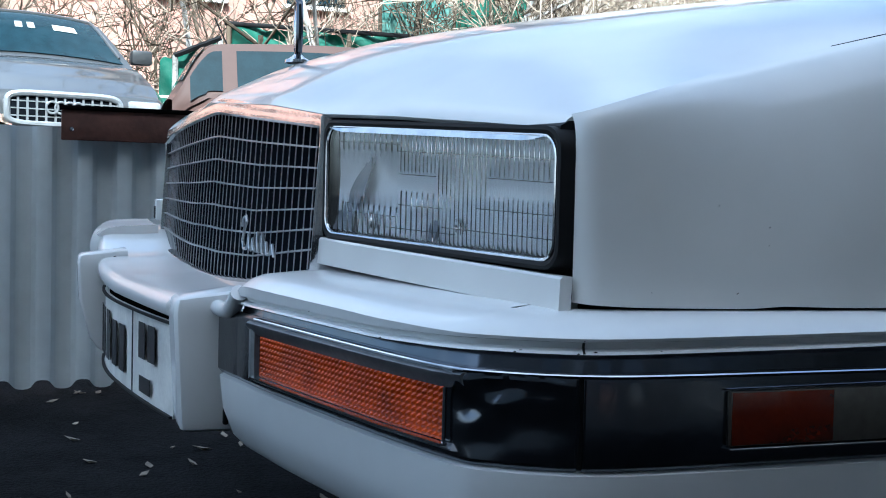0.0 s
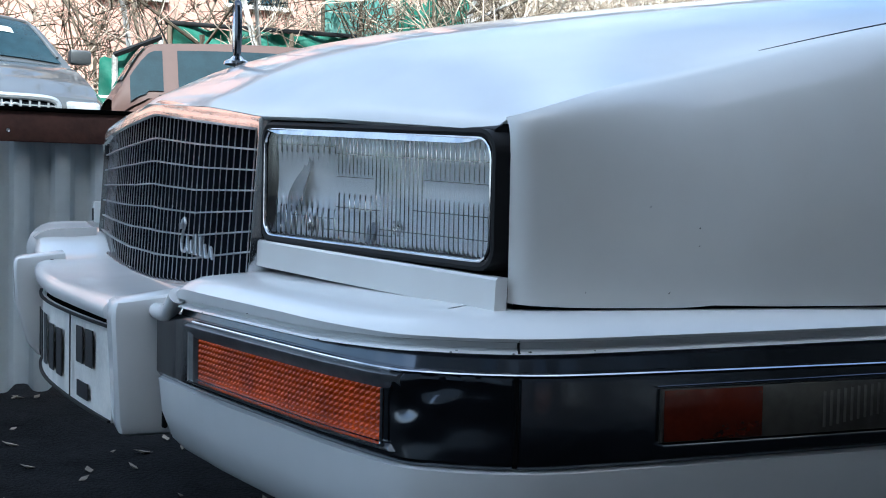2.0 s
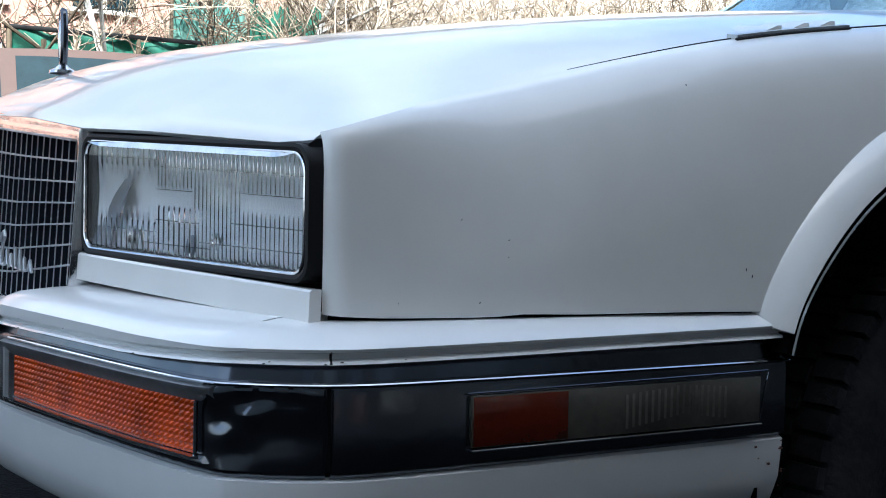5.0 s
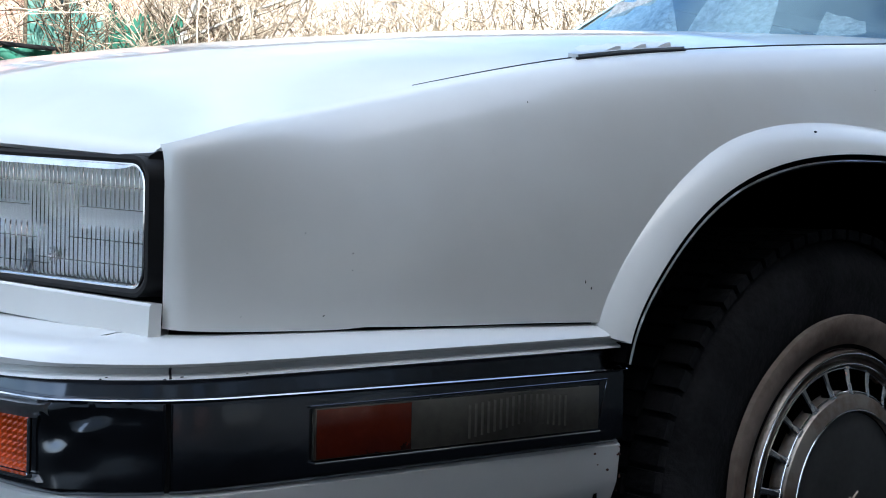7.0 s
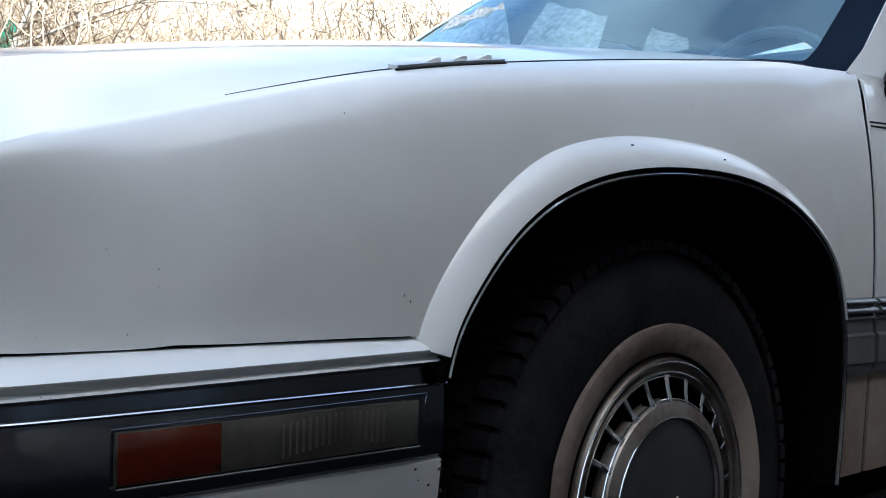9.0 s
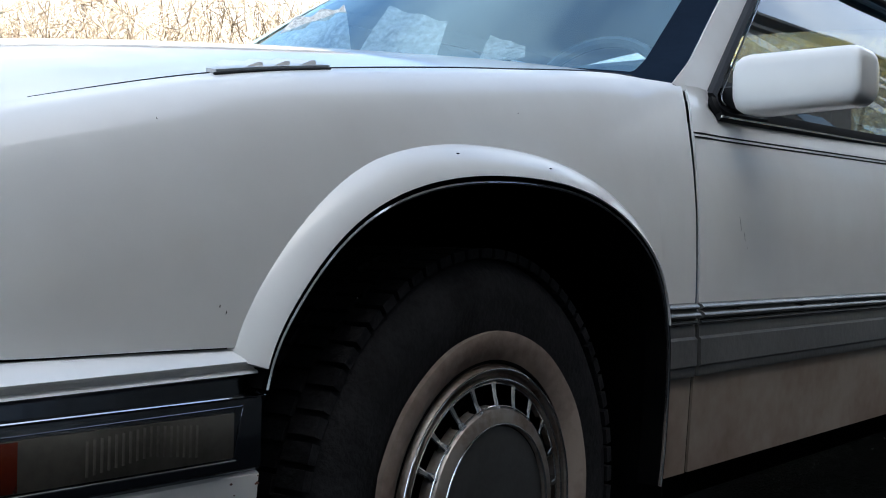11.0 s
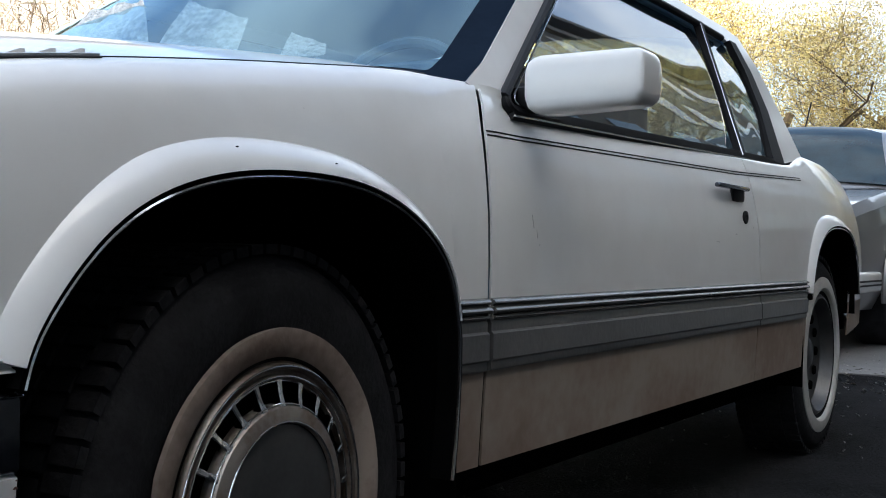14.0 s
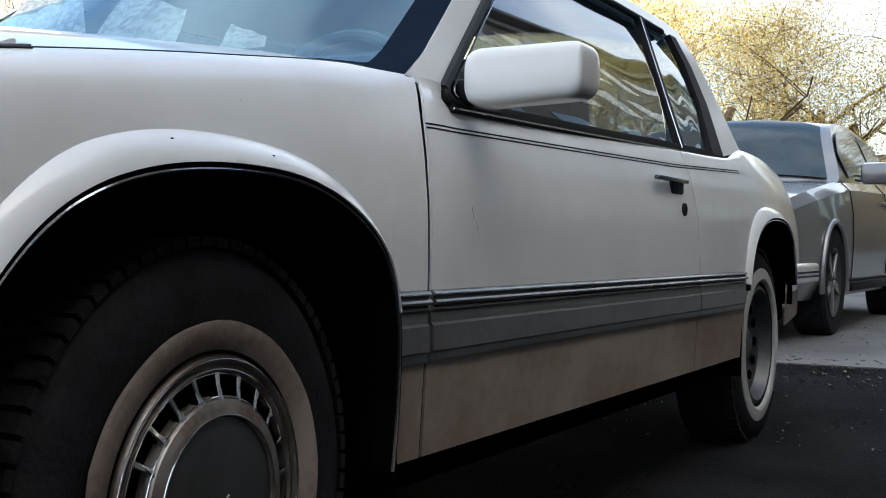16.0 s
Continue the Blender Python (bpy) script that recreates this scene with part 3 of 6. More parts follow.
        for r, yy in ((0.1745, -0.1055), (0.1620, -0.1030), (0.1565, -0.0985), (0.1295, -0.1065), (0.1085, -0.1140)):
            part("cap_bead", lathe([(r + 0.0013 * math.cos(a), yy + 0.0013 * math.sin(a)) for a in lin(0, 2 * math.pi, 9)], 96), CHROME, cap)
        part("cap_back", lathe([(0.165, -0.080), (0.10, -0.080)], 48), BLACK, cap)
    else:
        for k in range(12):
            a = 2 * math.pi * k / 12
            part("rim_slot", lathe([(0.0, -0.067), (0.014, -0.067), (0.016, -0.060)], 12), BLACK, rim).matrix_local = Matrix.Translation((0.125 * math.cos(a), 0.008, 0.125 * math.sin(a)))
        part("rim_hub", lathe([(0.055, -0.04), (0.05, -0.062), (0.035, -0.07), (0.0, -0.072)], 32), HUB_DARK, rim)
    return w


for side in (-1, 1):
    wheel(0.979, side, True)
    wheel(3.73, side, False)

# ---- front end ----
def nose_x(y, pts):
    return skew(curve(abs(y), pts), y)


# dark surround behind lamps and grille
NOSE_BACK = [(0, 0.10), (0.47, 0.115), (0.6, 0.135), (0.85, 0.185)]
part("nose_panel", grid(lambda u, v: (nose_x(v, NOSE_BACK), v, 0.50 + (curve(abs(v), [(0, 0.735), (0.47, 0.685), (0.84, 0.665)]) - 0.50) * u), lin(0, 1, 6), lin(-0.835, 0.835, 61), 0.01), RUBBER, car)

# grille: chrome shell, backing, bars; it bows back to both sides and leans back at the top
G_X = [(0, 0.050), (0.1, 0.0505), (0.2, 0.053), (0.3, 0.0585), (0.46, 0.070)]
G_TOP = [(-0.455, 0.689), (-0.04, 0.727), (0.0, 0.7265), (0.455, 0.711)]
G_LOW = [(-0.455, 0.541), (-0.25, 0.516), (-0.08, 0.509), (0.1, 0.511), (0.455, 0.529)]


def grille_x(y, z):
    return nose_x(y, G_X) + 0.06 * (z - 0.60)


def grille_pt(y, s, out=0.0):
    lo, hi = curve(y, G_LOW), curve(y, G_TOP)
    z = lo + (hi - lo) * s
    return Vector((grille_x(y, z) - out, y, z))


grille = part("grille", grid(lambda u, v: grille_pt(v, u, -0.022), lin(0, 1, 4), lin(-0.455, 0.455, 41), 0.006), GRILLE_DARK, car, "chrome-barred grille with peaked top")
rim = [(grille_pt(y, 1.0), 0.0125) for y in lin(-0.455, 0.455, 41)] + [(grille_pt(0.458, s), 0.007) for s in (0.92, 0.7, 0.5, 0.3, 0.08)] + [(grille_pt(y, 0.0), 0.0055) for y in lin(0.455, -0.455, 41)] + [(grille_pt(-0.458, s), 0.0035) for s in (0.08, 0.3, 0.5, 0.7, 0.92)]
rows = []
for i, (p, w) in enumerate(rim):
    d = (rim[(i + 1) % len(rim)][0] - rim[i - 1][0]).normalized()
    rows.append((p, Vector((-1, 0, 0)), Vector((0, -d.z, d.y)).normalized() * w))
part("grille_shell", sweep(rows, [(-0.02, -0.10), (0.004, -0.10), (0.007, 0.15), (0.007, 0.9), (0.004, 1.5), (-0.004, 1.8), (-0.03, 1.9)], closed=True), CHROME, grille)
for k in range(1, 44):
    y = -0.455 + 0.91 * k / 44
    part("grille_slat", sweep([(grille_pt(y, s), (1, 0, 0), (0, 1, 0)) for s in (0.0, 0.5, 1.0)], [(-0.0012, -0.0004), (0.0, -0.0006), (0.0, 0.0006), (-0.0012, 0.0004)]), GRILLE_BAR, grille)
for k in range(1, 7):
    part("grille_crossbar", sweep([(grille_pt(y, k / 7), (1, 0, 0), (0, 0, 1)) for y in lin(-0.458, 0.458, 41)], [(-0.004, -0.0009), (0.001, -0.0009), (0.001, 0.0009), (-0.004, 0.0009)]), GRILLE_BAR, grille)
# plain chrome flourish where the maker's script sits
badge = [(0.0, 0.030), (-0.004, 0.040), (-0.010, 0.043), (-0.013, 0.037), (-0.008, 0.028), (-0.005, 0.014), (-0.009, 0.004), (-0.016, 0.004), (-0.020, 0.010), (-0.022, 0.022), (-0.025, 0.008), (-0.030, 0.004), (-0.034, 0.018), (-0.037, 0.006), (-0.043, 0.004), (-0.046, 0.026), (-0.050, 0.004), (-0.056, 0.005), (-0.059, 0.025), (-0.062, 0.004), (-0.068, 0.004), (-0.071, 0.017), (-0.075, 0.004), (-0.082, 0.006), (-0.086, 0.016), (-0.092, 0.004)]
part("script_badge", tube([(grille_x(-0.205 + y, 0.545 + z) - 0.009, -0.240 + 1.65 * y, 0.549 + z + 0.03 * y) for y, z in badge], 0.0019, 6), GRILLE_BAR, grille, "small chrome script badge, no letters")

# rubber strip between hood and lamps
for side in (-1, 1):
    part("lamp_gasket", sweep([((nose_x(side * y, [(0.47, 0.073), (0.6, 0.094), (0.842, 0.139), (0.86, 0.1425)]) + 0.004, side * y, curve(y, [(0.47, 0.6945), (0.848, 0.673)])), (1, 0, 0), (0, 0, 1)) for y in lin(0.472, 0.834, 16)], [(-0.002, -0.003), (0.03, -0.003), (0.03, 0.007), (0.006, 0.006), (-0.001, 0.002)]), RUBBER, car)

# headlights
H_IN, H_OUT = 0.472, 0.850
H_X = [(0.47, 0.073), (0.6, 0.094), (0.842, 0.139), (0.86, 0.1425)]


def lamp_z(y, s):
    a = (abs(y) - H_IN) / (H_OUT - H_IN)
    top, low = 0.690 - 0.022 * a, 0.580 - 0.0085 * a
    return low + (top - low) * s


def flutes(y, u):
    """Depth of the lens pattern: blocks of upright flutes of several widths, parted by plain bands."""
    a = (y - H_IN) / (H_OUT - H_IN)
    if a < 0.05 or a > 0.965 or u < 0.04 or u > 0.97:
        return 0.0
    if 0.37 < a < 0.53 and 0.45 < u < 0.63 or 0.72 < a < 0.96 and 0.47 < u < 0.63 or a < 0.36 and 0.30 < u < 0.80:
        return 0.0
    pitch = 0.0105 if a < 0.36 else (0.0062 if u > 0.45 or a > 0.55 else 0.0088)
    return pitch * 0.050 * (1 + math.cos(2 * math.pi * y / pitch))


LENS_GLASS = material("fluted_glass", (1.0, 1.0, 1.0), 0.02, vary=0.01, trans=1.0, ior=1.45)
LAMP_WALL = material("lamp_housing_grey", (0.26, 0.27, 0.30), 0.35, 0.5, vary=0.3, scale=16)


def lamp_outline(grow, n=5, corner=0.016):
    """A rounded outline of the lamp's face as (y, z) pairs, grown outwards."""
    y0, y1 = H_IN - grow, H_OUT - 0.012 + grow
    out = []
    for cy, top, a0 in ((y0 + corner, 0, math.pi), (y1 - corner, 0, 1.5 * math.pi), (y1 - corner, 1, 0), (y0 + corner, 1, 0.5 * math.pi)):
        for k in range(n + 1):
            a = a0 + 0.5 * math.pi * k / n
            y = cy + corner * math.cos(a)
            z = lamp_z(y, top) + (grow if top else -grow) + corner * math.sin(a) + (-corner if top else corner)
            out.append((y, z))
    return out


for side in (-1, 1):
    def bowl(u, v):
        """Two parabolic bowls side by side."""
        a = (v - H_IN) / (H_OUT - H_IN)
        c = 0.26 if a < 0.50 else 0.74
        r = ((a - c) / 0.25) ** 2 + ((u - 0.55) / 0.58) ** 2
        return (nose_x(side * v, H_X) + 0.015 + 0.026 * max(0, 1 - r) ** 0.8, side * v, lamp_z(v, u))
    head = part("headlight", grid(bowl, lin(0.02, 0.985, 31), lin(H_IN + 0.004, H_OUT - 0.016, 61), 0.002), REFLECTOR, car, "rectangular headlight with fluted clear lens")
    for a, w in ((0.0, 0.040), (0.47, 0.012)):
        y = H_IN + 0.004 + (H_OUT - H_IN) * a
        part("lamp_wall", grid(lambda u, v: (nose_x(side * (y + w * u), H_X) + 0.007 + 0.03 * v, side * (y + w * u), lamp_z(y, 0.04 + 0.9 * v)), lin(0, 1, 3), lin(0, 1, 5), 0.002), LAMP_WALL, head)
    def lens_out(u, v):
        return (nose_x(side * v, H_X) - 0.001, side * v, lamp_z(v, u))
    cols = lin(H_IN + 0.002, H_OUT - 0.014, 641 if side < 0 else 41)
    rows_u = [0.02, 0.035, 0.045, 0.29, 0.31, 0.44, 0.46, 0.48, 0.62, 0.64, 0.79, 0.81, 0.965, 0.98]
    bm = bmesh.new()
    front = [[bm.verts.new(lens_out(u, v)) for v in cols] for u in rows_u]
    back = [[bm.verts.new(Vector(lens_out(u, v)) + Vector((0.006 - flutes(v, u), 0, 0))) for v in cols] for u in rows_u]
    last, wide = len(rows_u) - 1, len(cols) - 1
    for a in range(last):
        for b in range(wide):
            bm.faces.new((front[a][b], front[a][b + 1], front[a + 1][b + 1], front[a + 1][b]))
            bm.faces.new((back[a][b], back[a + 1][b], back[a + 1][b + 1], back[a][b + 1]))
        for b in (0, wide):
            bm.faces.new((front[a][b], front[a + 1][b], back[a + 1][b], back[a][b]))
    for b in range(wide):
        for a in (0, last):
            bm.faces.new((front[a][b], front[a][b + 1], back[a][b + 1], back[a][b]))
    lens = part("lens", bm, LENS_GLASS, head)
    lens.visible_shadow = False
    # dark moulded lines between the blocks of flutes
    for a0, a1, u in ((0.06, 0.36, 0.86), (0.36, 0.98, 0.80), (0.36, 0.52, 0.60), (0.72, 0.96, 0.62), (0.36, 0.55, 0.33), (0.68, 0.96, 0.36), (0.10, 0.36, 0.22), (0.55, 0.98, 0.17), (0.30, 0.60, 0.12)):
        y0, y1 = H_IN + (H_OUT - H_IN) * a0, H_IN + (H_OUT - H_IN) * a1
        part("lens_line", tube([Vector(lens_out(u, y)) + Vector((0.0065, 0, 0)) for y in lin(y0, y1, 6)], 0.0004, 5), STEEL, head)
    for a in (0.17, 0.56):
        y = H_IN + (H_OUT - H_IN) * a
        bulb = part("bulb_holder", lathe([(0.012, 0.02), (0.013, 0.0), (0.0115, -0.004), (0.008, -0.002), (0.006, -0.006), (0.0, -0.007)], 20), CHROME, head)
        bulb.matrix_local = Matrix.Translation((nose_x(side * y, H_X) + 0.022, side * y, lamp_z(y, 0.13))) @ Matrix.Rotation(-math.pi / 2, 4, "Z")
    for name, grow, mat, sect in (("bezel", 0.0035, RUBBER, [(-0.0040, -0.0035), (0.0030, -0.0035), (0.0040, 0.0), (0.0030, 0.0030), (-0.03, 0.0030), (-0.03, -0.0035)]), ("bezel_ring", -0.0008, CHROME, [(-0.002, -0.0012), (0.0028, -0.0010), (0.0036, 0.0002), (0.0028, 0.0014), (-0.002, 0.0014)])):
        ring = lamp_outline(grow)
        rows = []
        for k, (y, z) in enumerate(ring):
            a, b = ring[k - 1], ring[(k + 1) % len(ring)]
            d = Vector((0, b[0] - a[0], b[1] - a[1])).normalized()
            rows.append(((nose_x(side * y, H_X), side * y, z), (-1, 0, 0), (0, side * d.z, -d.y)))
        part(name, sweep(rows, sect, closed=True), mat, head)
    part("bezel_top", sweep([((nose_x(side * y, H_X) - 0.003, side * y, lamp_z(y, 1.0) - 0.001), (1, 0, 0), (0, 0, max(0.05, min(1, (y - H_IN - 0.008) / 0.02, (H_OUT - 0.024 - y) / 0.02)))) for y in lin(H_IN + 0.008, H_OUT - 0.024, 26)], [(-0.001, -0.0045), (0.01, -0.0045), (0.01, 0.0005), (0.0005, 0.0005)]), CHROME, head)
    part("filler_panel", sweep([((nose_x(side * y, H_X) - 0.004, side * y, curve(y, [(0.462, 0.565), (0.851, 0.552)])), (1, 0, 0), (0, 0, 1)) for y in lin(0.462, 0.851, 12)], [(-0.003, -0.017), (0.007, -0.017), (0.008, 0.010), (0.0, 0.010), (-0.002, 0.008)]), PAINT, car)

# ---- bumper ----
def bumper_line(out):
    """Plan of the bumper's face, from the near side's end round the nose to the far one; out: metres outwards."""
    half = [(0.583, -0.905), (0.45, -0.907), (0.30, -0.908), (0.20, -0.907), (0.15, -0.903), (0.112, -0.890), (0.078, -0.868), (0.055, -0.84), (0.035, -0.76), (0.012, -0.62), (-0.006, -0.5), (-0.012, -0.44), (-0.016, -0.38)]
    return half


def bumper_path(z, upto=None, start=0):
    pts = bumper_line(0)[start:upto]
    rows = []
    for i, (x, y) in enumerate(pts):
        a, b = pts[max(i - 1, 0)], pts[min(i + 1, len(pts) - 1)]
        d = Vector((b[0] - a[0], b[1] - a[1], 0)).normalized()
        out = Vector((-d.y, d.x, 0)) * -1
        out = Vector((d.y, -d.x, 0)) if Vector((d.y, -d.x, 0)).dot(Vector((-0.3, -1, 0))) > 0 else Vector((-d.y, d.x, 0))
        rows.append((Vector((x, y, z)), out, Vector((0, 0, 1))))
    return rows


def refine(rows, n=4):
    """Rounds a path of (point, a, b) by Catmull-Rom."""
    out = []
    for i in range(len(rows) - 1):
        p = [rows[max(0, min(len(rows) - 1, i + k))] for k in (-1, 0, 1, 2)]
        for s in range(n):
            t = s / n
            w = (-0.5 * t ** 3 + t * t - 0.5 * t, 1.5 * t ** 3 - 2.5 * t * t + 1, -1.5 * t ** 3 + 2 * t * t + 0.5 * t, 0.5 * t ** 3 - 0.5 * t * t)
            q = [sum((Vector(p[k][c]) * w[k] for k in range(4)), Vector()) for c in range(3)]
            out.append((q[0], q[1].normalized(), q[2]))
    out.append(rows[-1])
    return out


def bumper_skew(x, y):
    """The bumper is pushed a little further askew than the nose."""
    return skew(x, y) - 0.040 * max(y + 0.44, 0) * min(max((0.6 - x) / 0.4, 0), 1)


def skewed(rows, side):
    return [(Vector((bumper_skew(p.x, p.y if side < 0 else -p.y), p.y if side < 0 else -p.y, p.z + (0.005 if side > 0 else 0))), Vector((a.x, a.y if side < 0 else -a.y, 0)), b) for p, a, b in rows]


bumper = new("front_bumper")
bumper.parent = car
TOP_SECTION = [(-0.10, 0.0145), (-0.05, 0.0120), (-0.022, 0.0095), (-0.010, 0.0050), (-0.003, 0.0), (0.001, -0.004), (0.000, -0.0065), (-0.006, -0.0075), (-0.007, -0.0118), (-0.001, -0.0135), (0.0, -0.0155), (-0.02, -0.017), (-0.10, -0.017)]


def cap_lift(x, y):
    """The cap rises a little towards its rear end and deepens towards the nose."""
    return curve(x, [(0.13, 0.0), (0.58, 0.0055)]) + curve(-abs(y), [(-0.86, 0.0), (-0.74, -0.003), (-0.44, -0.003)])


for side in (-1, 1):
    bm = sweep(skewed(refine(bumper_path(0.525, upto=-1)), side), TOP_SECTION)
    for v in bm.verts:
        lower = v.co.z < 0.5255 - 0.006
        v.co.z += cap_lift(v.co.x, v.co.y) * (1.6 if lower and abs(v.co.y) < 0.86 else 1.0)
        if side > 0:
            v.co.z += 0.004 if lower else 0.018
        elif not lower and abs(v.co.y) < 0.86:
            v.co.z += curve(abs(v.co.y), [(0.44, 0.007), (0.7, 0.004), (0.86, 0.0)]) - 0.010 * max(0.475 - abs(v.co.y), 0) ** 2 / 0.035 ** 2
    part("bumper_cap", bm, BUMPER_PAINT, bumper)
    part("bumper_groove", sweep(skewed(refine(bumper_path(0.501, upto=-1)), side), [(-0.05, -0.010), (-0.006, -0.010), (-0.012, 0.010), (-0.05, 0.010)]), STEEL, bumper)
    BAND = [(-0.05, -0.035), (-0.006, -0.035), (-0.002, -0.030), (-0.002, 0.030), (-0.005, 0.037), (-0.05, 0.037)]
    whole = refine(bumper_path(0.459), 40)
    bm = sweep(skewed([r for r in refine(bumper_path(0.459), 40) if r[0].x < 0.1275], side), BAND[:3] + [(-0.002, z) for z in lin(-0.026, 0.026, 14)] + BAND[3:])
    if side < 0:
        for v in bm.verts:
            for dy, dz, size, deep in ((-0.862, 0.480, 0.006, 0.004), (-0.851, 0.466, 0.008, 0.005), (-0.872, 0.484, 0.006, 0.005), (-0.846, 0.486, 0.007, -0.004), (-0.880, 0.458, 0.016, 0.005), (-0.858, 0.443, 0.010, 0.0035), (-0.868, 0.470, 0.005, -0.003), (-0.884, 0.482, 0.006, 0.003)):
                v.co.x += deep * math.exp(-((v.co.y - dy) ** 2 + (v.co.z - dz) ** 2) / size ** 2)
    part("metal_band", bm, STEEL, bumper, "dented dull metal band")
    part("metal_band_side", sweep(skewed([r for r in whole if r[0].x > 0.1305], side), BAND), STEEL, bumper, "dull metal side band")
    part("band_gap", sweep(skewed([(p - o * 0.004, o, u) for p, o, u in whole if 0.120 < p.x < 0.139], side), BAND), RUBBER, bumper)
    for cut_x in (0.1265, 0.1315):
        p, out, up = min(skewed(whole, side), key=lambda r: abs(r[0].x - bumper_skew(cut_x, side * 0.897)))
        part("band_lip", tube([p - out * 0.0022 - up * 0.030, p - out * 0.0020, p - out * 0.0022 + up * 0.032], 0.0008, 6), STEEL, bumper)
    part("band_edge", sweep(skewed(refine(bumper_path(0.4945, upto=-2)), side), [(-0.006, -0.0009), (0.002, -0.0009), (0.003, 0.0), (0.002, 0.0009), (-0.006, 0.0009)]), CHROME, bumper)
    part("valance", sweep(skewed(refine(bumper_path(0.385)), side), [(-0.06, -0.045), (-0.035, -0.045), (-0.02, -0.03), (-0.008, 0.0), (-0.004, 0.036), (-0.012, 0.040), (-0.06, 0.040)]), BUMPER_PAINT, bumper)
    if side < 0:
        edge = [r for r in skewed(refine(bumper_path(0.525, upto=-1), 10), side)]
        pick = random.Random(8)
        for k in range(18):
            p, out, up = edge[int(len(edge) * (0.25 + 0.74 * pick.random()))]
            bm = bmesh.new()
            bmesh.ops.create_icosphere(bm, subdivisions=1, radius=0.0009 * pick.uniform(0.5, 1.4))
            lift = cap_lift(p.x, p.y) * (1.6 if abs(p.y) < 0.86 else 1.0)
            bmesh.ops.transform(bm, matrix=Matrix.Translation(p - out * 0.0005 + up * (lift - pick.choice((0.0135, 0.0150, 0.0158, 0.0062)))) @ Matrix.Diagonal((pick.uniform(0.8, 2.2), 1, 0.5, 1)), verts=bm.verts[:])
            part("paint_chip", bm, RUBBER, bumper)
        p, out, up = min(edge, key=lambda r: abs(r[0].x - 0.130) + abs(r[0].y + 0.897))
        part("cap_slit", tube([p - up * 0.005, p - out * 0.005 - up * 0.0080, p - out * 0.006 - up * 0.0115, p - up * 0.0145], 0.0011, 5), RUBBER, bumper)
    # amber lamp
    def face(y, z, out):
        x = curve(-abs(y), [(-0.868, 0.078), (-0.84, 0.055), (-0.76, 0.035), (-0.62, 0.012), (-0.5, -0.006), (-0.44, -0.012)])
        return (bumper_skew(x, y) - out, y, z + (0.005 if y > 0 else 0))
    NU, NV = 17, 97
    lamp = part("turn_signal", grid(lambda u, v: face(side * (0.512 + 0.320 * v), 0.4385 + 0.0405 * u, 0.0002 + 0.0016 * (round(u * (NU - 1)) % 2) * (round(v * (NV - 1)) % 2)), lin(0, 1, NU), lin(0, 1, NV)), AMBER, bumper, "amber turn signal lens", smooth=False)
    fr = [(0.503, 0.4355), (0.842, 0.4355), (0.842, 0.4915), (0.503, 0.4915)]
    dense = []
    fr = [fr[1], fr[0], fr[3], fr[2]]
    for i in range(3):
        a, b = Vector(fr[i]), Vector(fr[i + 1])
        dense += [a.lerp(b, s / 8) for s in range(9 if i == 2 else 8)]
    part("lamp_frame", sweep([(face(side * p.x, p.y, 0.0015), (-1, 0, 0), (0, (p.x - 0.673) * side * 0.12, (p.y - 0.463))) for p in dense], [(-0.003, -0.10), (0.0004, -0.02), (0.0010, 0.06), (0.0004, 0.10), (-0.006, 0.12), (-0.006, -0.10)]), LAMP_FRAME, lamp)
    part("lamp_brow", sweep([(face(side * y, 0.4845, 0.0), (-1, 0, 0), (0, 0, 1)) for y in lin(0.490, 0.850, 18)], [(-0.004, -0.0062), (0.0005, -0.0058), (0.0060, 0.0020), (0.0065, 0.0055), (0.003, 0.0075), (-0.004, 0.0075)]), LAMP_FRAME, lamp)
    part("lamp_end", sweep([(face(side * 0.4960, z, 0.0), (-1, 0, 0), (0, side, 0)) for z in lin(0.4345, 0.4905, 6)], [(-0.004, -0.0085), (0.003, -0.0080), (0.0045, -0.004), (0.0040, 0.004), (0.001, 0.0080), (-0.004, 0.0085)]), LAMP_FRAME, lamp)
    part("lamp_chrome", tube([face(side * 0.8365, z, 0.0030) for z in lin(0.4375, 0.479, 5)], 0.0013, 6), CHROME, lamp)
    part("lamp_chrome", sweep([(face(side * y, 0.4365, 0.0050), (-1, 0, 0), (0, 0, 1)) for y in lin(0.503, 0.838, 14)], [(-0.004, -0.0014), (0.002, -0.001), (0.002, 0.001), (-0.004, 0.0014)]), CHROME, lamp)
    # side marker
    y = side * 0.9085
    mk = part("side_marker", box(bmesh.new(), 0.243, 0.544, y - 0.003, y + 0.003, 0.441, 0.482, 0.001), SMOKED, bumper, "orange and smoked side marker lamp")
    part("marker_orange", box(bmesh.new(), 0.244, 0.333, y + side * 0.003 - 0.001, y + side * 0.003 + 0.001, 0.442, 0.481, 0.0005), RED_LENS, mk)
    part("marker_frame", box(bmesh.new(), 0.243, 0.546, y - 0.004, y + 0.004, 0.4376, 0.4400, 0.001), CHROME, mk)
    for k in range(17):
        x = 0.392 + 0.0068 * k
        part("lens_rib", box(bmesh.new(), x, x + 0.0030, y - 0.0036, y + 0.0036, 0.450 - 0.001 * abs(k - 9) + 0.004, 0.480 - 0.0006 * abs(k - 9), 0.0008), SMOKED_RIB_LIT, mk)
    part("marker_edge", tube([(0.240, y, 0.4835), (0.556, y, 0.4865), (0.5535, y, 0.478), (0.546, y, 0.4405)], 0.0009, 6), STEEL, mk)
    if side < 0:
        pick = random.Random(21)
        for k in range(10):
            bm = bmesh.new()
            bmesh.ops.create_icosphere(bm, subdivisions=1, radius=pick.uniform(0.0006, 0.0016))
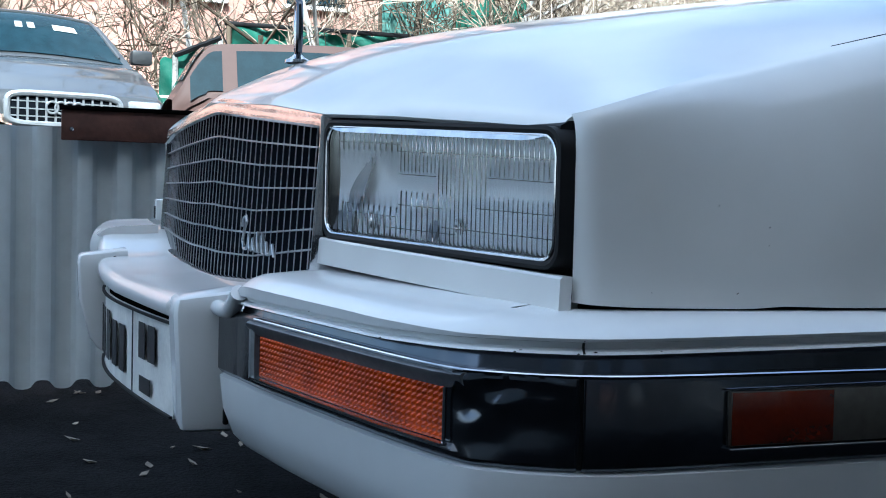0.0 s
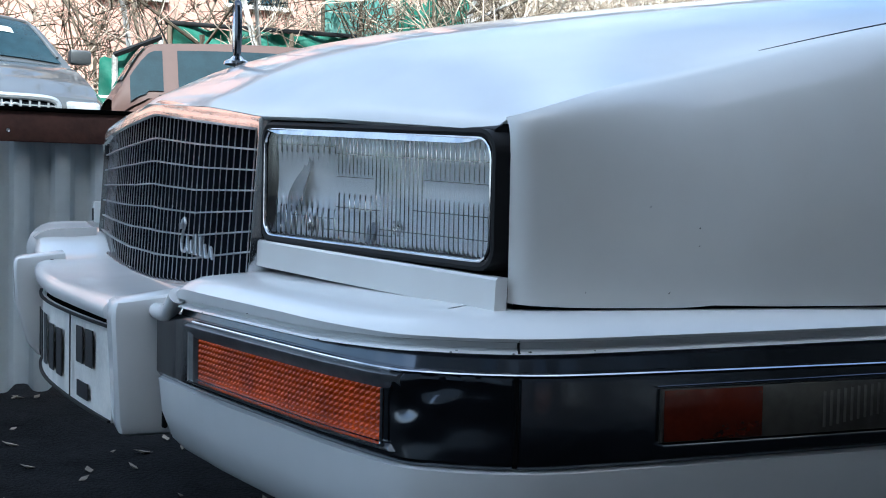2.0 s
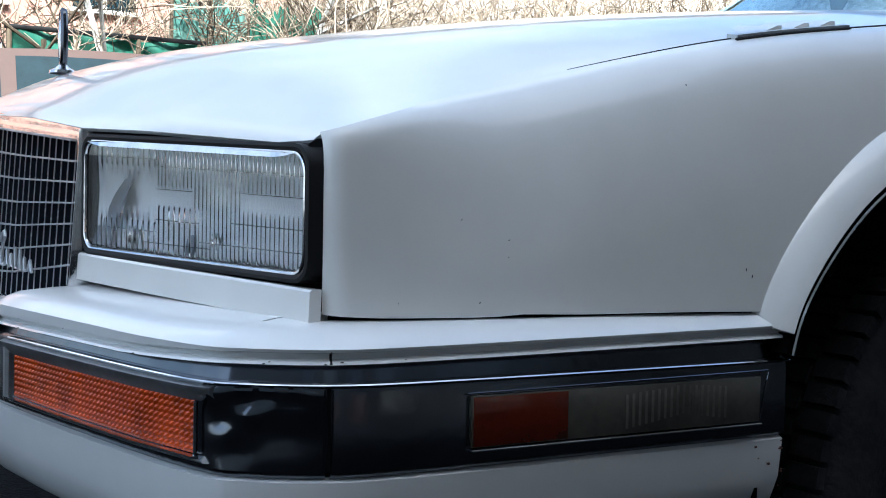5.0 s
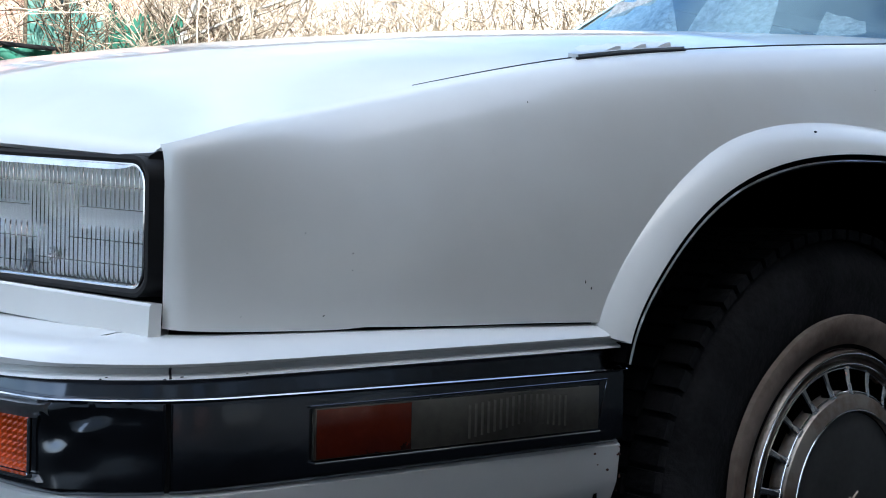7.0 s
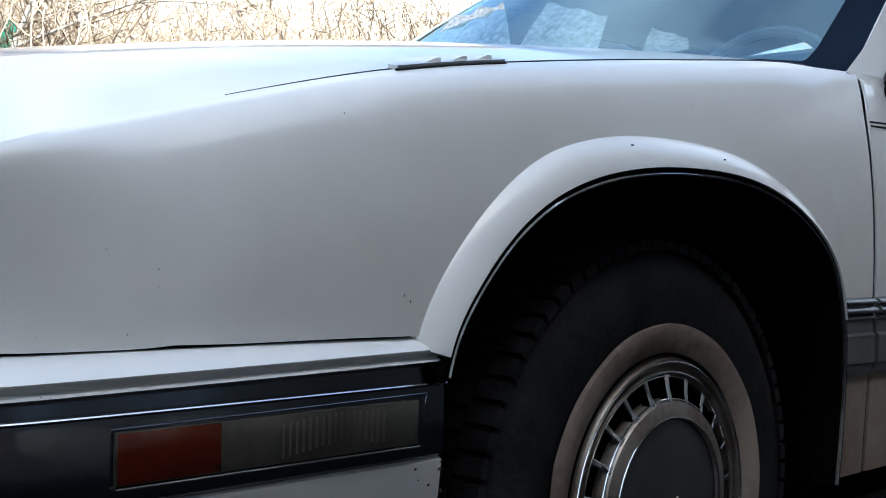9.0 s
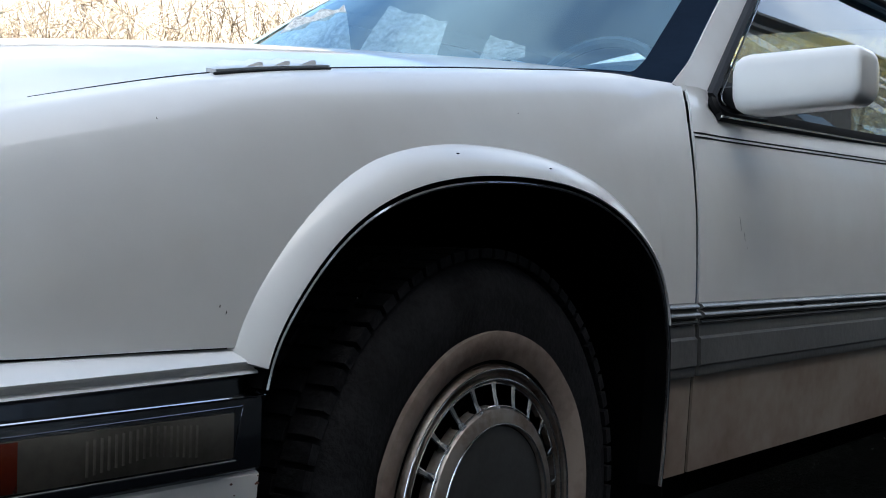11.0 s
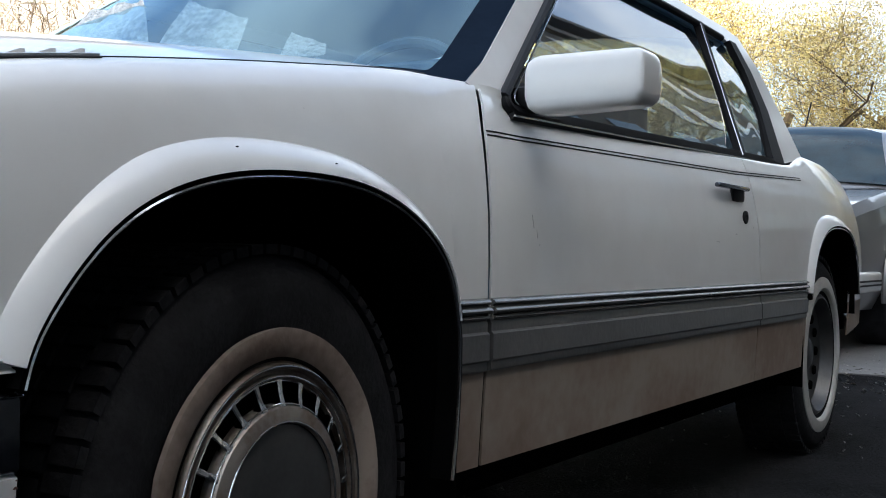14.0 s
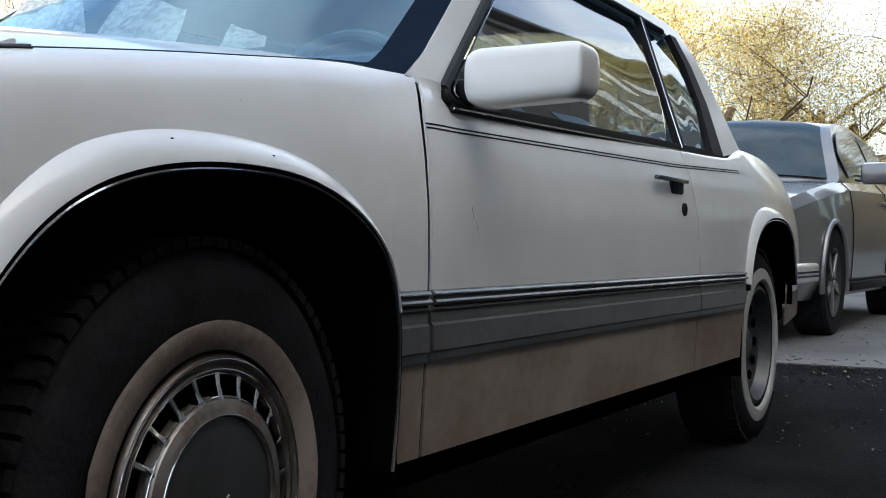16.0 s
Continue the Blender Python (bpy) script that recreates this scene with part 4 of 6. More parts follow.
            bmesh.ops.transform(bm, matrix=Matrix.Translation((0.583 - 0.06 * pick.random() ** 2, -0.9005, pick.uniform(0.375, 0.421))) @ Matrix.Diagonal((1.5, 0.6, 1, 1)), verts=bm.verts[:])
            part("rust_spot", bm, RUST, bumper)
    # guards
    gx, gy = (-0.101, -0.325) if side < 0 else (-0.186, 0.325)
    up = 0.0 if side < 0 else 0.012
    rows = []
    low = [(0.352, 0.016, 0.60), (0.356, 0.010, 0.85), (0.366, 0.007, 0.95)] if side < 0 else [(0.344, 0.042, 0.90), (0.350, 0.034, 0.96), (0.368, 0.020, 0.98)]
    for z, front, wide in low + [(0.43, 0.003, 1.0), (0.485, 0.0, 1.0), (0.498, 0.001, 0.99), (0.503, 0.003, 0.95), (0.506, 0.007, 0.85)]:
        rows.append(((gx + 0.028 + front * 0.5, gy, z + up), ((1 - front / 0.06) * 1.0, 0, 0.12 if z > 0.48 else 0.0), (0, wide, 0)))
    guard = part("bumper_guard", sweep(rows, [(-0.028, -0.026), (-0.024, -0.032), (-0.015, -0.035), (0.05, -0.036), (0.05, 0.036), (-0.015, 0.035), (-0.024, 0.032), (-0.028, 0.026)]), BUMPER_PAINT, bumper)
    part("guard_gasket", box(bmesh.new(), gx + 0.054, gx + 0.060, gy - 0.040, gy + 0.040, 0.362 + up, 0.500 + up, 0.002), RUBBER, guard)
    if side < 0:
        part("cap_hook", tube([(gx + 0.056, side * 0.45, 0.516 + up), (gx + 0.054, side * 0.436, 0.505 + up), (gx + 0.052, side * 0.415, 0.495 + up), (gx + 0.050, side * 0.39, 0.492 + up), (gx + 0.047, side * 0.355, 0.492 + up)], [0.0095, 0.0095, 0.0090, 0.0090, 0.0090], 12), BUMPER_PAINT, bumper)


# centre of the bumper between the guards
def centre_pt(u, v):
    y = 0.45 * v
    wide = min(max((0.335 - abs(y)) / 0.03, 0), 1) if y < 0 else 1 - 0.35 * min(max((y - 0.29) / 0.17, 0), 1)
    x0 = bumper_skew(-0.002 - 0.046 * wide - 0.012 * (1 - min(v * v, 1)), y)
    x, z = smooth_curve(u, [(0, 0.014), (0.06, 0.002), (0.16, 0.0), (0.26, 0.006), (0.4, 0.022), (0.7, 0.07), (1.0, 0.125)]), smooth_curve(u, [(0, 0.475), (0.06, 0.478), (0.16, 0.488), (0.26, 0.497), (0.4, 0.501), (0.7, 0.503), (1.0, 0.509)])
    rise = min(max((y - 0.26) / 0.25, 0), 1)
    return (x0 + x + 0.020 * min(max(y / 0.3, 0), 1) ** 2, y, z + 0.012 * min(max(y / 0.4, 0), 1) + 0.036 * rise * rise * (3 - 2 * rise) * min(u / 0.3, 1))


part("bumper_centre", grid(centre_pt, lin(0, 1, 31), lin(-1, 1.20, 55), 0.004), BUMPER_PAINT, bumper)


def plate_x(y, off=0.0):
    return bumper_skew(-0.040 - 0.014 * (1 - (y / 0.3) ** 2), y) + 0.016 * max(y / 0.26, 0) ** 2 - off


part("plate_backing", sweep([((plate_x(y, -0.006), y, 0.415), (1, 0, 0), (0, 0, 1)) for y in lin(-0.275, 0.275, 25)], [(0.0, -0.05), (0.03, -0.05), (0.03, 0.062), (0.0, 0.062)]), BLACK, bumper)
plate = part("number_plate", grid(lambda u, v: (plate_x(v), v, 0.356 + 0.112 * u), lin(0, 1, 3), lin(-0.288, 0.262, 21), 0.003), PAPER, bumper, "white number plate with plain dark bars")
for z in (0.3575, 0.4665):
    part("plate_rim", sweep([((plate_x(y, 0.004), y, z), (1, 0, 0), (0, 0, 1)) for y in lin(-0.288, 0.262, 21)], [(-0.001, -0.0014), (0.003, -0.0014), (0.003, 0.0014), (-0.001, 0.0014)]), RUBBER, plate)

part("corner_block", box(bmesh.new(), -0.050, -0.020, 0.470, 0.505, 0.566, 0.604, 0.004), BUMPER_PAINT, car, "small white block beside the headlight")
part("corner_slot", box(bmesh.new(), -0.052, -0.045, 0.474, 0.490, 0.570, 0.592, 0.002), RUBBER, car)

# hood ornament
orn = part("hood_ornament", lathe([(0.019, 0.0), (0.018, 0.004), (0.010, 0.008), (0.006, 0.012), (0.0, 0.013)], 24), CHROME, car, "upright chrome hood ornament")
orn.matrix_local = Matrix.Translation((0.104, 0, 0.806)) @ Matrix.Rotation(math.pi / 2, 4, "X")
wreath = part("ornament_wreath", tube([(0.104, 0.009 * math.cos(a), 0.856 + 0.037 * math.sin(a)) for a in lin(0, 2 * math.pi, 29)], 0.0052, 8), STEEL, car)
part("ornament_crest", lathe([(0.0, -0.034), (0.005, -0.028), (0.0075, 0.0), (0.006, 0.022), (0.0, 0.032)], 12), CHROME, wreath).matrix_local = Matrix.Translation((0.104, 0, 0.856)) @ Matrix.Rotation(math.pi / 2, 4, "X")

def mirror_shell(side):
    """A wedge with rounded corners: deep at the door, tapering outwards, its back bowed."""
    bm = bmesh.new()
    rows = []
    for s in [0.0, 0.02, 0.06, 0.12] + lin(0.2, 0.8, 9) + [0.87, 0.93, 0.97, 0.99, 1.0]:
        y = side * (0.872 + 0.207 * s)
        end = min(1.0, 0.62 + 0.38 * math.sqrt(max(0, 1 - max(0, 1 - s / 0.12) ** 2)), 0.55 + 0.45 * math.sqrt(max(0, 1 - max(0, (s - 0.90) / 0.10) ** 2)))
        mid, half = 0.905 + 0.006 * s, (0.050 - 0.004 * s) * end
        ring = []
        for k in range(28):
            a = 2 * math.pi * k / 28
            c, d = math.cos(a), math.sin(a)
            ring.append(bm.verts.new((1.646 + 0.006 * s + (0.046 if c < 0 else 0.040) * (0.75 + 0.25 * end) * math.copysign(abs(c) ** 0.40, c), y, mid + half * math.copysign(abs(d) ** 0.40, d))))
        rows.append(ring)
    for a, b in zip(rows, rows[1:]):
        for k in range(28):
            bm.faces.new((a[k], a[(k + 1) % 28], b[(k + 1) % 28], b[k]))
    bm.faces.new(rows[0])
    bm.faces.new(rows[-1][::-1])
    return bm


# ---- side trim ----
for side in (-1, 1):
    for x0, x1 in ((1.342, 1.4345), (1.4465, 2.9005), (2.9055, 3.385)):
        rub = part("rub_strip", sweep([((x, side * 0.9005, 0.541), (0, side, 0), (0, 0, 1)) for x in lin(x0, x1, 8)], [(0, -0.016), (0.006, -0.016), (0.008, -0.0135), (0.0055, -0.0100), (0.002, -0.0092), (0.0115, -0.0050), (0.0125, -0.0025), (0.0105, 0.0005), (0.004, 0.0042), (0.003, 0.0050), (0.0085, 0.0080), (0.0095, 0.0100), (0.0075, 0.0125), (0.001, 0.016), (0, 0.016)]), RUB, car, "worn grey rub strip with bright line")
        part("rub_bead", sweep([((x, side * 0.9097, 0.5510), (0, side, 0), (0, 0, 1)) for x in lin(x0 + 0.004, x1 - 0.004, 8)], [(0, -0.0009), (0.001, -0.0009), (0.001, 0.0009), (0, 0.0009)]), CHROME, rub)
        part("lower_band", sweep([((x, side * 0.8985, 0.486), (0, side, 0), (0, 0, 1)) for x in lin(x0, x1, 8)], [(-0.004, -0.040), (0.0035, -0.040), (0.0050, -0.036), (0.0045, -0.026), (0.0085, -0.0225), (0.0085, 0.0165), (0.0045, 0.0205), (0.0045, 0.0330), (0.002, 0.038), (-0.004, 0.038)]), GREY_BAND, car, "grey lower body band")
    for pts, name in ((ARCH, "arch_trim"), (REAR_ARCH, "arch_trim")):
        path = []
        xs = [p[0] for p in pts]
        mid = Vector(((xs[0] + xs[-1]) / 2, 0, 0.5))
        pl = []
        for u in lin(0, 1, 60):
            x = xs[0] + (xs[-1] - xs[0]) * (0.5 - 0.5 * math.cos(math.pi * u))
            pl.append(Vector((x, 0, smooth_curve(x, pts))))
        for again in range(14):
            pl = [pl[0]] + [(pl[i - 1] + pl[i] * 2 + pl[i + 1]) / 4 for i in range(1, len(pl) - 1)] + [pl[-1]]
        if pts is ARCH:
            pl = pl + [Vector((x, 0, z)) for x, z in ((1.339, 0.45), (1.336, 0.40), (1.331, 0.35), (1.323, 0.30))]
        for i, p in enumerate(pl):
            d = (pl[min(i + 1, len(pl) - 1)] - pl[max(i - 1, 0)]).normalized()
            out = Vector((-d.z, 0, d.x))
            path.append((Vector((p.x, side * 0.897, p.z)), out, Vector((0, side, 0))))
        part("arch_trim", sweep(path, [(-0.007, -0.02), (-0.007, 0.012), (-0.002, 0.015), (0.004, 0.0155), (0.006, 0.010), (0.006, -0.02)]), BLACK, car)
        part("arch_bead", sweep([(p - o * 0.0025 + b * 0.0142, o, b) for p, o, b in path], [(-0.0022, -0.003), (-0.0018, 0.0025), (0.0, 0.0038), (0.0018, 0.0025), (0.0022, -0.003)]), CHROME, car)
        core = path[2:58]
        rows = []
        for i, (p, o, b) in enumerate(core):
            s = i / (len(core) - 1)
            w = smooth_curve(s, [(0, 0.038), (0.10, 0.043), (0.3, 0.046), (0.5, 0.041), (0.7, 0.036), (0.86, 0.030), (0.95, 0.021), (1.0, 0.012)])
            rows.append((p, o * w, b, s))
        part("arch_flare", sweep([(p, o, b) for p, o, b, s in rows], [(0.12, 0.0195), (0.3, 0.0170), (0.55, 0.0105), (0.8, 0.0015), (0.94, -0.0070), (1.0, -0.0150), (1.0, -0.020), (0.12, 0.002)]), PAINT, car)
    # pin stripes
    for dz in (-0.003, 0.0035):
        part("pin_stripe", sweep([((x, side * (side_y(x, curve(x, [(1.43, 0.814), (2.8, 0.838), (3.46, 0.862)]) - dz) - 0.001), curve(x, [(1.43, 0.814), (2.8, 0.838), (3.46, 0.862)]) - dz), (0, side, 0), (0, 0, 1)) for x in lin(1.487, 3.46, 60)], [(0, -0.0013), (0.002, -0.0013), (0.002, 0.0013), (0, 0.0013)]), RUBBER, car)
    # window trims
    def leaned(pts, off=0.0):
        return [Vector((x, side * (lean_y(z) + off), z)) for x, z in pts]
    belt_pts = [(1.60, 0.861), (2.2, 0.874), (2.93, 0.893), (3.36, 0.900)]
    part("belt_trim", sweep([(p, (0, side, 0), (0, 0, 1)) for p in leaned(belt_pts, 0.0)], [(-0.02, -0.014), (0.010, -0.014), (0.013, -0.004), (0.009, 0.012), (-0.02, 0.014)]), RUBBER, car)
    part("belt_chrome", sweep([(p, (0, side, 0), (0, 0, 1)) for p in leaned(belt_pts, 0.012)], [(0, -0.0085), (0.003, -0.0085), (0.003, -0.005), (0, -0.005)]), CHROME, car)
    part("window_gasket", tube(rounded(leaned([(1.78, 0.866), (1.66, 0.862), (1.615, 0.863), (1.598, 0.873), (1.602, 0.887), (1.62, 0.903), (1.9, 1.085), (2.10, 1.212), (2.25, 1.270), (2.8, 1.281), (3.25, 1.273)], 0.006)), 0.0095, 8), RUBBER, car)
    part("window_chrome", tube(rounded(leaned([(1.70, 0.876), (1.64, 0.874), (1.617, 0.880), (1.622, 0.891), (1.645, 0.908), (1.915, 1.083), (2.115, 1.208), (2.26, 1.262)], 0.014)), 0.0022, 6), CHROME, car)
    frame_sheet("door_post", [(2.925, 0.892), (2.97, 1.05), (3.005, 1.17), (3.035, 1.278)], [(2.955, 0.892), (3.0, 1.05), (3.035, 1.17), (3.065, 1.278)], RUBBER, 0.014, 10, 3, side, 0.02)
    part("post_chrome", tube(leaned([(2.925, 0.895), (2.97, 1.05), (3.005, 1.17), (3.035, 1.276)], 0.015), 0.0022, 6), CHROME, car)
    frame_sheet("quarter_surround", [(3.245, 0.893), (3.335, 1.06), (3.345, 1.18), (3.31, 1.268)], [(3.36, 0.893), (3.425, 1.06), (3.42, 1.18), (3.37, 1.268)], RUBBER, 0.012, 16, 3, side, 0.02)
    frame_sheet("mirror_sail", [(1.615, 0.872), (1.68, 0.915), (1.742, 0.957)], [(1.735, 0.872), (1.745, 0.915), (1.75, 0.960)], RUBBER, -0.004, 8, 4, side, 0.008)
    # handle and lock
    hy = side * (side_y(2.7, 0.79) + 0.014)
    hd = part("door_handle", box(bmesh.new(), 2.57, 2.81, hy - 0.008, hy + 0.008, 0.790, 0.801, 0.004), STEEL, car, "dull chrome pull handle")
    part("handle_base", box(bmesh.new(), 2.71, 2.80, hy - 0.008 - side * 0.010, hy + 0.008 - side * 0.010, 0.762, 0.797, 0.006), RUBBER, hd)
    lock = part("door_lock", lathe([(0.017, 0.0), (0.016, -0.006), (0.008, -0.007), (0.006, -0.004), (0.0, -0.004)], 24), RUBBER, car)
    lock.matrix_local = Matrix.Translation((2.79, side * side_y(2.79, 0.725), 0.724)) @ Matrix.Rotation(0 if side < 0 else math.pi, 4, "Z")
    # mirror
    mir = part("door_mirror", mirror_shell(side), PAINT, car, "white door mirror shell")
    part("mirror_arm", box(bmesh.new(), 1.64, 1.69, min(side * 0.82, side * 0.90), max(side * 0.82, side * 0.90), 0.868, 0.91, 0.01), RUBBER, mir)

# fender vents (louvred strip on the hood seam)
for side in (-1, 1):
    y = side * 0.828
    v = part("hood_vent", sweep([((x, side * 0.825, seam_z(x) + 0.002), (0, side, 0), (0, 0, 1)) for x in lin(0.582, 0.735, 6)], [(-0.012, -0.002), (0.003, -0.002), (0.0035, 0.0015), (-0.012, 0.0045)]), GRILLE_BAR, car, "thin metal strip with three louvres")
    # black tube drawn as the line of shade under the strip
    part("vent_shade_line", tube([(x, side * 0.8285, seam_z(x) - 0.0005) for x in lin(0.580, 0.736, 6)], 0.0017, 6), RUBBER, v)
    for x in (0.618, 0.655, 0.692):
        bm = bmesh.new()
        z = seam_z(x) + 0.003
        a = [bm.verts.new(p) for p in ((x, side * 0.822, z), (x + 0.030, side * 0.822, z + 0.002), (x + 0.030, side * 0.820, z + 0.0105), (x + 0.024, side * 0.820, z + 0.0100))]
        b = [bm.verts.new((p.co.x, p.co.y - side * 0.055, p.co.z + 0.007)) for p in a]
        bm.faces.new(a)
        bm.faces.new(b[::-1])
        for k in range(4):
            bm.faces.new((a[k], a[(k + 1) % 4], b[(k + 1) % 4], b[k]))
        part("louvre", bm, PAINT, v, smooth=False)

# interior
part("dashboard", box(bmesh.new(), 1.57, 1.95, -0.80, 0.80, 0.60, 0.962, 0.04), INTERIOR, car)
for side in (-1, 1):
    seat = part("front_seat", box(bmesh.new(), 2.35, 2.85, side * 0.36 - 0.25, side * 0.36 + 0.25, 0.32, 0.55, 0.06), INTERIOR, car)
    part("seat_back", box(bmesh.new(), 2.75, 2.92, side * 0.36 - 0.24, side * 0.36 + 0.24, 0.5, 1.08, 0.06), INTERIOR, seat)
part("rear_seat", box(bmesh.new(), 3.2, 3.45, -0.65, 0.65, 0.4, 0.98, 0.06), INTERIOR, car)
part("steering_wheel", tube([Vector((1.99 + 0.06 * math.sin(a), -0.35 + 0.19 * math.cos(a), 0.925 + 0.165 * math.sin(a))) for a in lin(0, 2 * math.pi, 33)], 0.013, 8), INTERIOR, car)

# ---- ground ----
def ground_z(x, y):
    """Level under the coupe, rising behind the fence and towards the driveway."""
    s, r = min(max((y - 2.2) / 5.7, 0), 1), min(max((x - 4.0) / 3.0, 0), 1)
    return max(0.45 * s * s * (3 - 2 * s) * min(max((7 - x) / 3, 0), 1), 0.12 * r)


xs = [-400, -150, -60, -30, -15, -8] + lin(-5, 12, 60) + [15, 20, 30, 60, 150, 400]
ys = [-400, -150, -60, -30, -15, -8] + lin(-5, 12, 60) + [15, 20, 30, 60, 150, 400]
tagged(part("ground", grid(lambda u, v: (u, v, ground_z(u, v)), xs, ys), ASPHALT), "worn asphalt yard with grit, darkened for shade", "ground", kind="structure")
tagged(part("pavement", grid(lambda u, v: (u + 0.03 * math.sin(3 * v), v, ground_z(u, v) + 0.006), lin(5.66, 7.2, 12) + lin(7.5, 40, 12), lin(-6, 2.2, 30), 0.02), CONCRETE), "pale concrete strip of the driveway", "pavement", kind="structure")

# ---- fence ----
fence = thing("fence", "pale grey corrugated sheet metal fence", "fence", kind="structure")
for k in range(-8, 6):
    x0 = 0.35 * k
    def fn(u, v, x0=x0):
        x = x0 + 0.35 * u
        return (x + 0.75, 2.05 + 0.018 * math.tanh(2.5 * math.cos(2 * math.pi * u * 3)), 0.004 + 0.034 * (1 - v) * (0.5 - 0.5 * math.tanh(2.0 * math.cos(2 * math.pi * u * 3))) + 0.800 * v)
    part("sheet", grid(fn, lin(0, 1, 49), lin(0, 1, 3), 0.002), SHEET, fence)
rail = part("top_rail", box(bmesh.new(), -0.195, 2.8, 2.0, 2.025, 0.765, 0.858, 0.003), RUST, fence, "rusty brown steel channel")
part("rail_flange", box(bmesh.new(), -0.20, 2.8, 1.992, 2.06, 0.855, 0.868, 0.002), BLACK, rail)
part("rail_bolt", lathe([(0.0, -0.006), (0.006, -0.005), (0.008, 0.0)], 12), CHROME, rail).matrix_local = Matrix.Translation((-0.165, 1.999, 0.797))

# ---- building behind the camera, which shades the yard ----
tower = thing("apartment_building", "grey plastered block with dark windows", "building")
part("wall", cube(-40, 8.5, -23, -11, 0, 15.5), FACADE, tower, smooth=False)
part("roof", cube(-40.5, 8.7, -23.4, -10.5, 15.5, 15.9), FACADE, tower, smooth=False)
for i in range(-12, 3):
    for j in range(5):
        w = part("window", cube(i * 3.0, i * 3.0 + 1.5, -11.02, -10.96, 1.4 + j * 3.1, 3.0 + j * 3.1), WINDOW_DARK, tower, smooth=False)

wing = thing("apartment_building", "long grey plastered block with dark windows and eaves", "building")
part("wall", cube(0, 52, -12, 0, 0, 15.5), WING_WALL, wing, smooth=False)
part("roof", cube(-0.9, 52.9, -12.8, 0.9, 15.5, 16.1), FACADE, wing, smooth=False)
part("cornice", cube(-0.2, 52.2, 0, 0.35, 14.1, 14.6), FACADE, wing, smooth=False)
for k in range(16):
    for j in range(4):
        part("window", cube(1.2 + k * 3.2, 2.7 + k * 3.2, -0.05, 0.05, 1.8 + j * 3.2, 3.6 + j * 3.2), WINDOW_DARK, wing, smooth=False)
wing.matrix_world = pose(9.5, -7.0, 0, 0, 0, 2.5)

# ---- far houses ----
def house_of(label, x0, x1, y0, y1, h, wall, n, trim):
    top = thing("house", label, "house")
    part("wall", cube(x0, x1, y0, y1, 0, h), wall, top, smooth=False)
    part("plinth", cube(x0 - 0.05, x1 + 0.05, y0 - 0.06, y0 + 0.3, 0, 0.9), BRICK_BROWN, top, smooth=False)
    part("roof", cube(x0 - 0.5, x1 + 0.5, y0 - 0.6, y1 + 0.5, h, h + 0.3), BRICK_BROWN, top, smooth=False)
    for i in range(n):
        for j in range(3):
            x, z = x0 + (x1 - x0) * (i + 0.5) / n, 1.6 + j * 2.9
            w = part("window", cube(x - 0.62, x + 0.62, y0 - 0.03, y0 + 0.1, z, z + 1.55), WINDOW_DARK, top, smooth=False)
            part("frame", cube(x - 0.04, x + 0.04, y0 - 0.05, y0 + 0.02, z, z + 1.55), trim, w, smooth=False)
            part("sill", cube(x - 0.72, x + 0.72, y0 - 0.14, y0 + 0.02, z - 0.08, z), trim, w, smooth=False)
    return top


house_of("pink plastered house in sunlight", -14, 8.8, 22, 30, 9.5, PINK, 9, WHITE_WALL)
house_of("white plastered house in sunlight", 9.6, 26, 20, 28, 9, WHITE_WALL, 0, BRICK_BROWN)


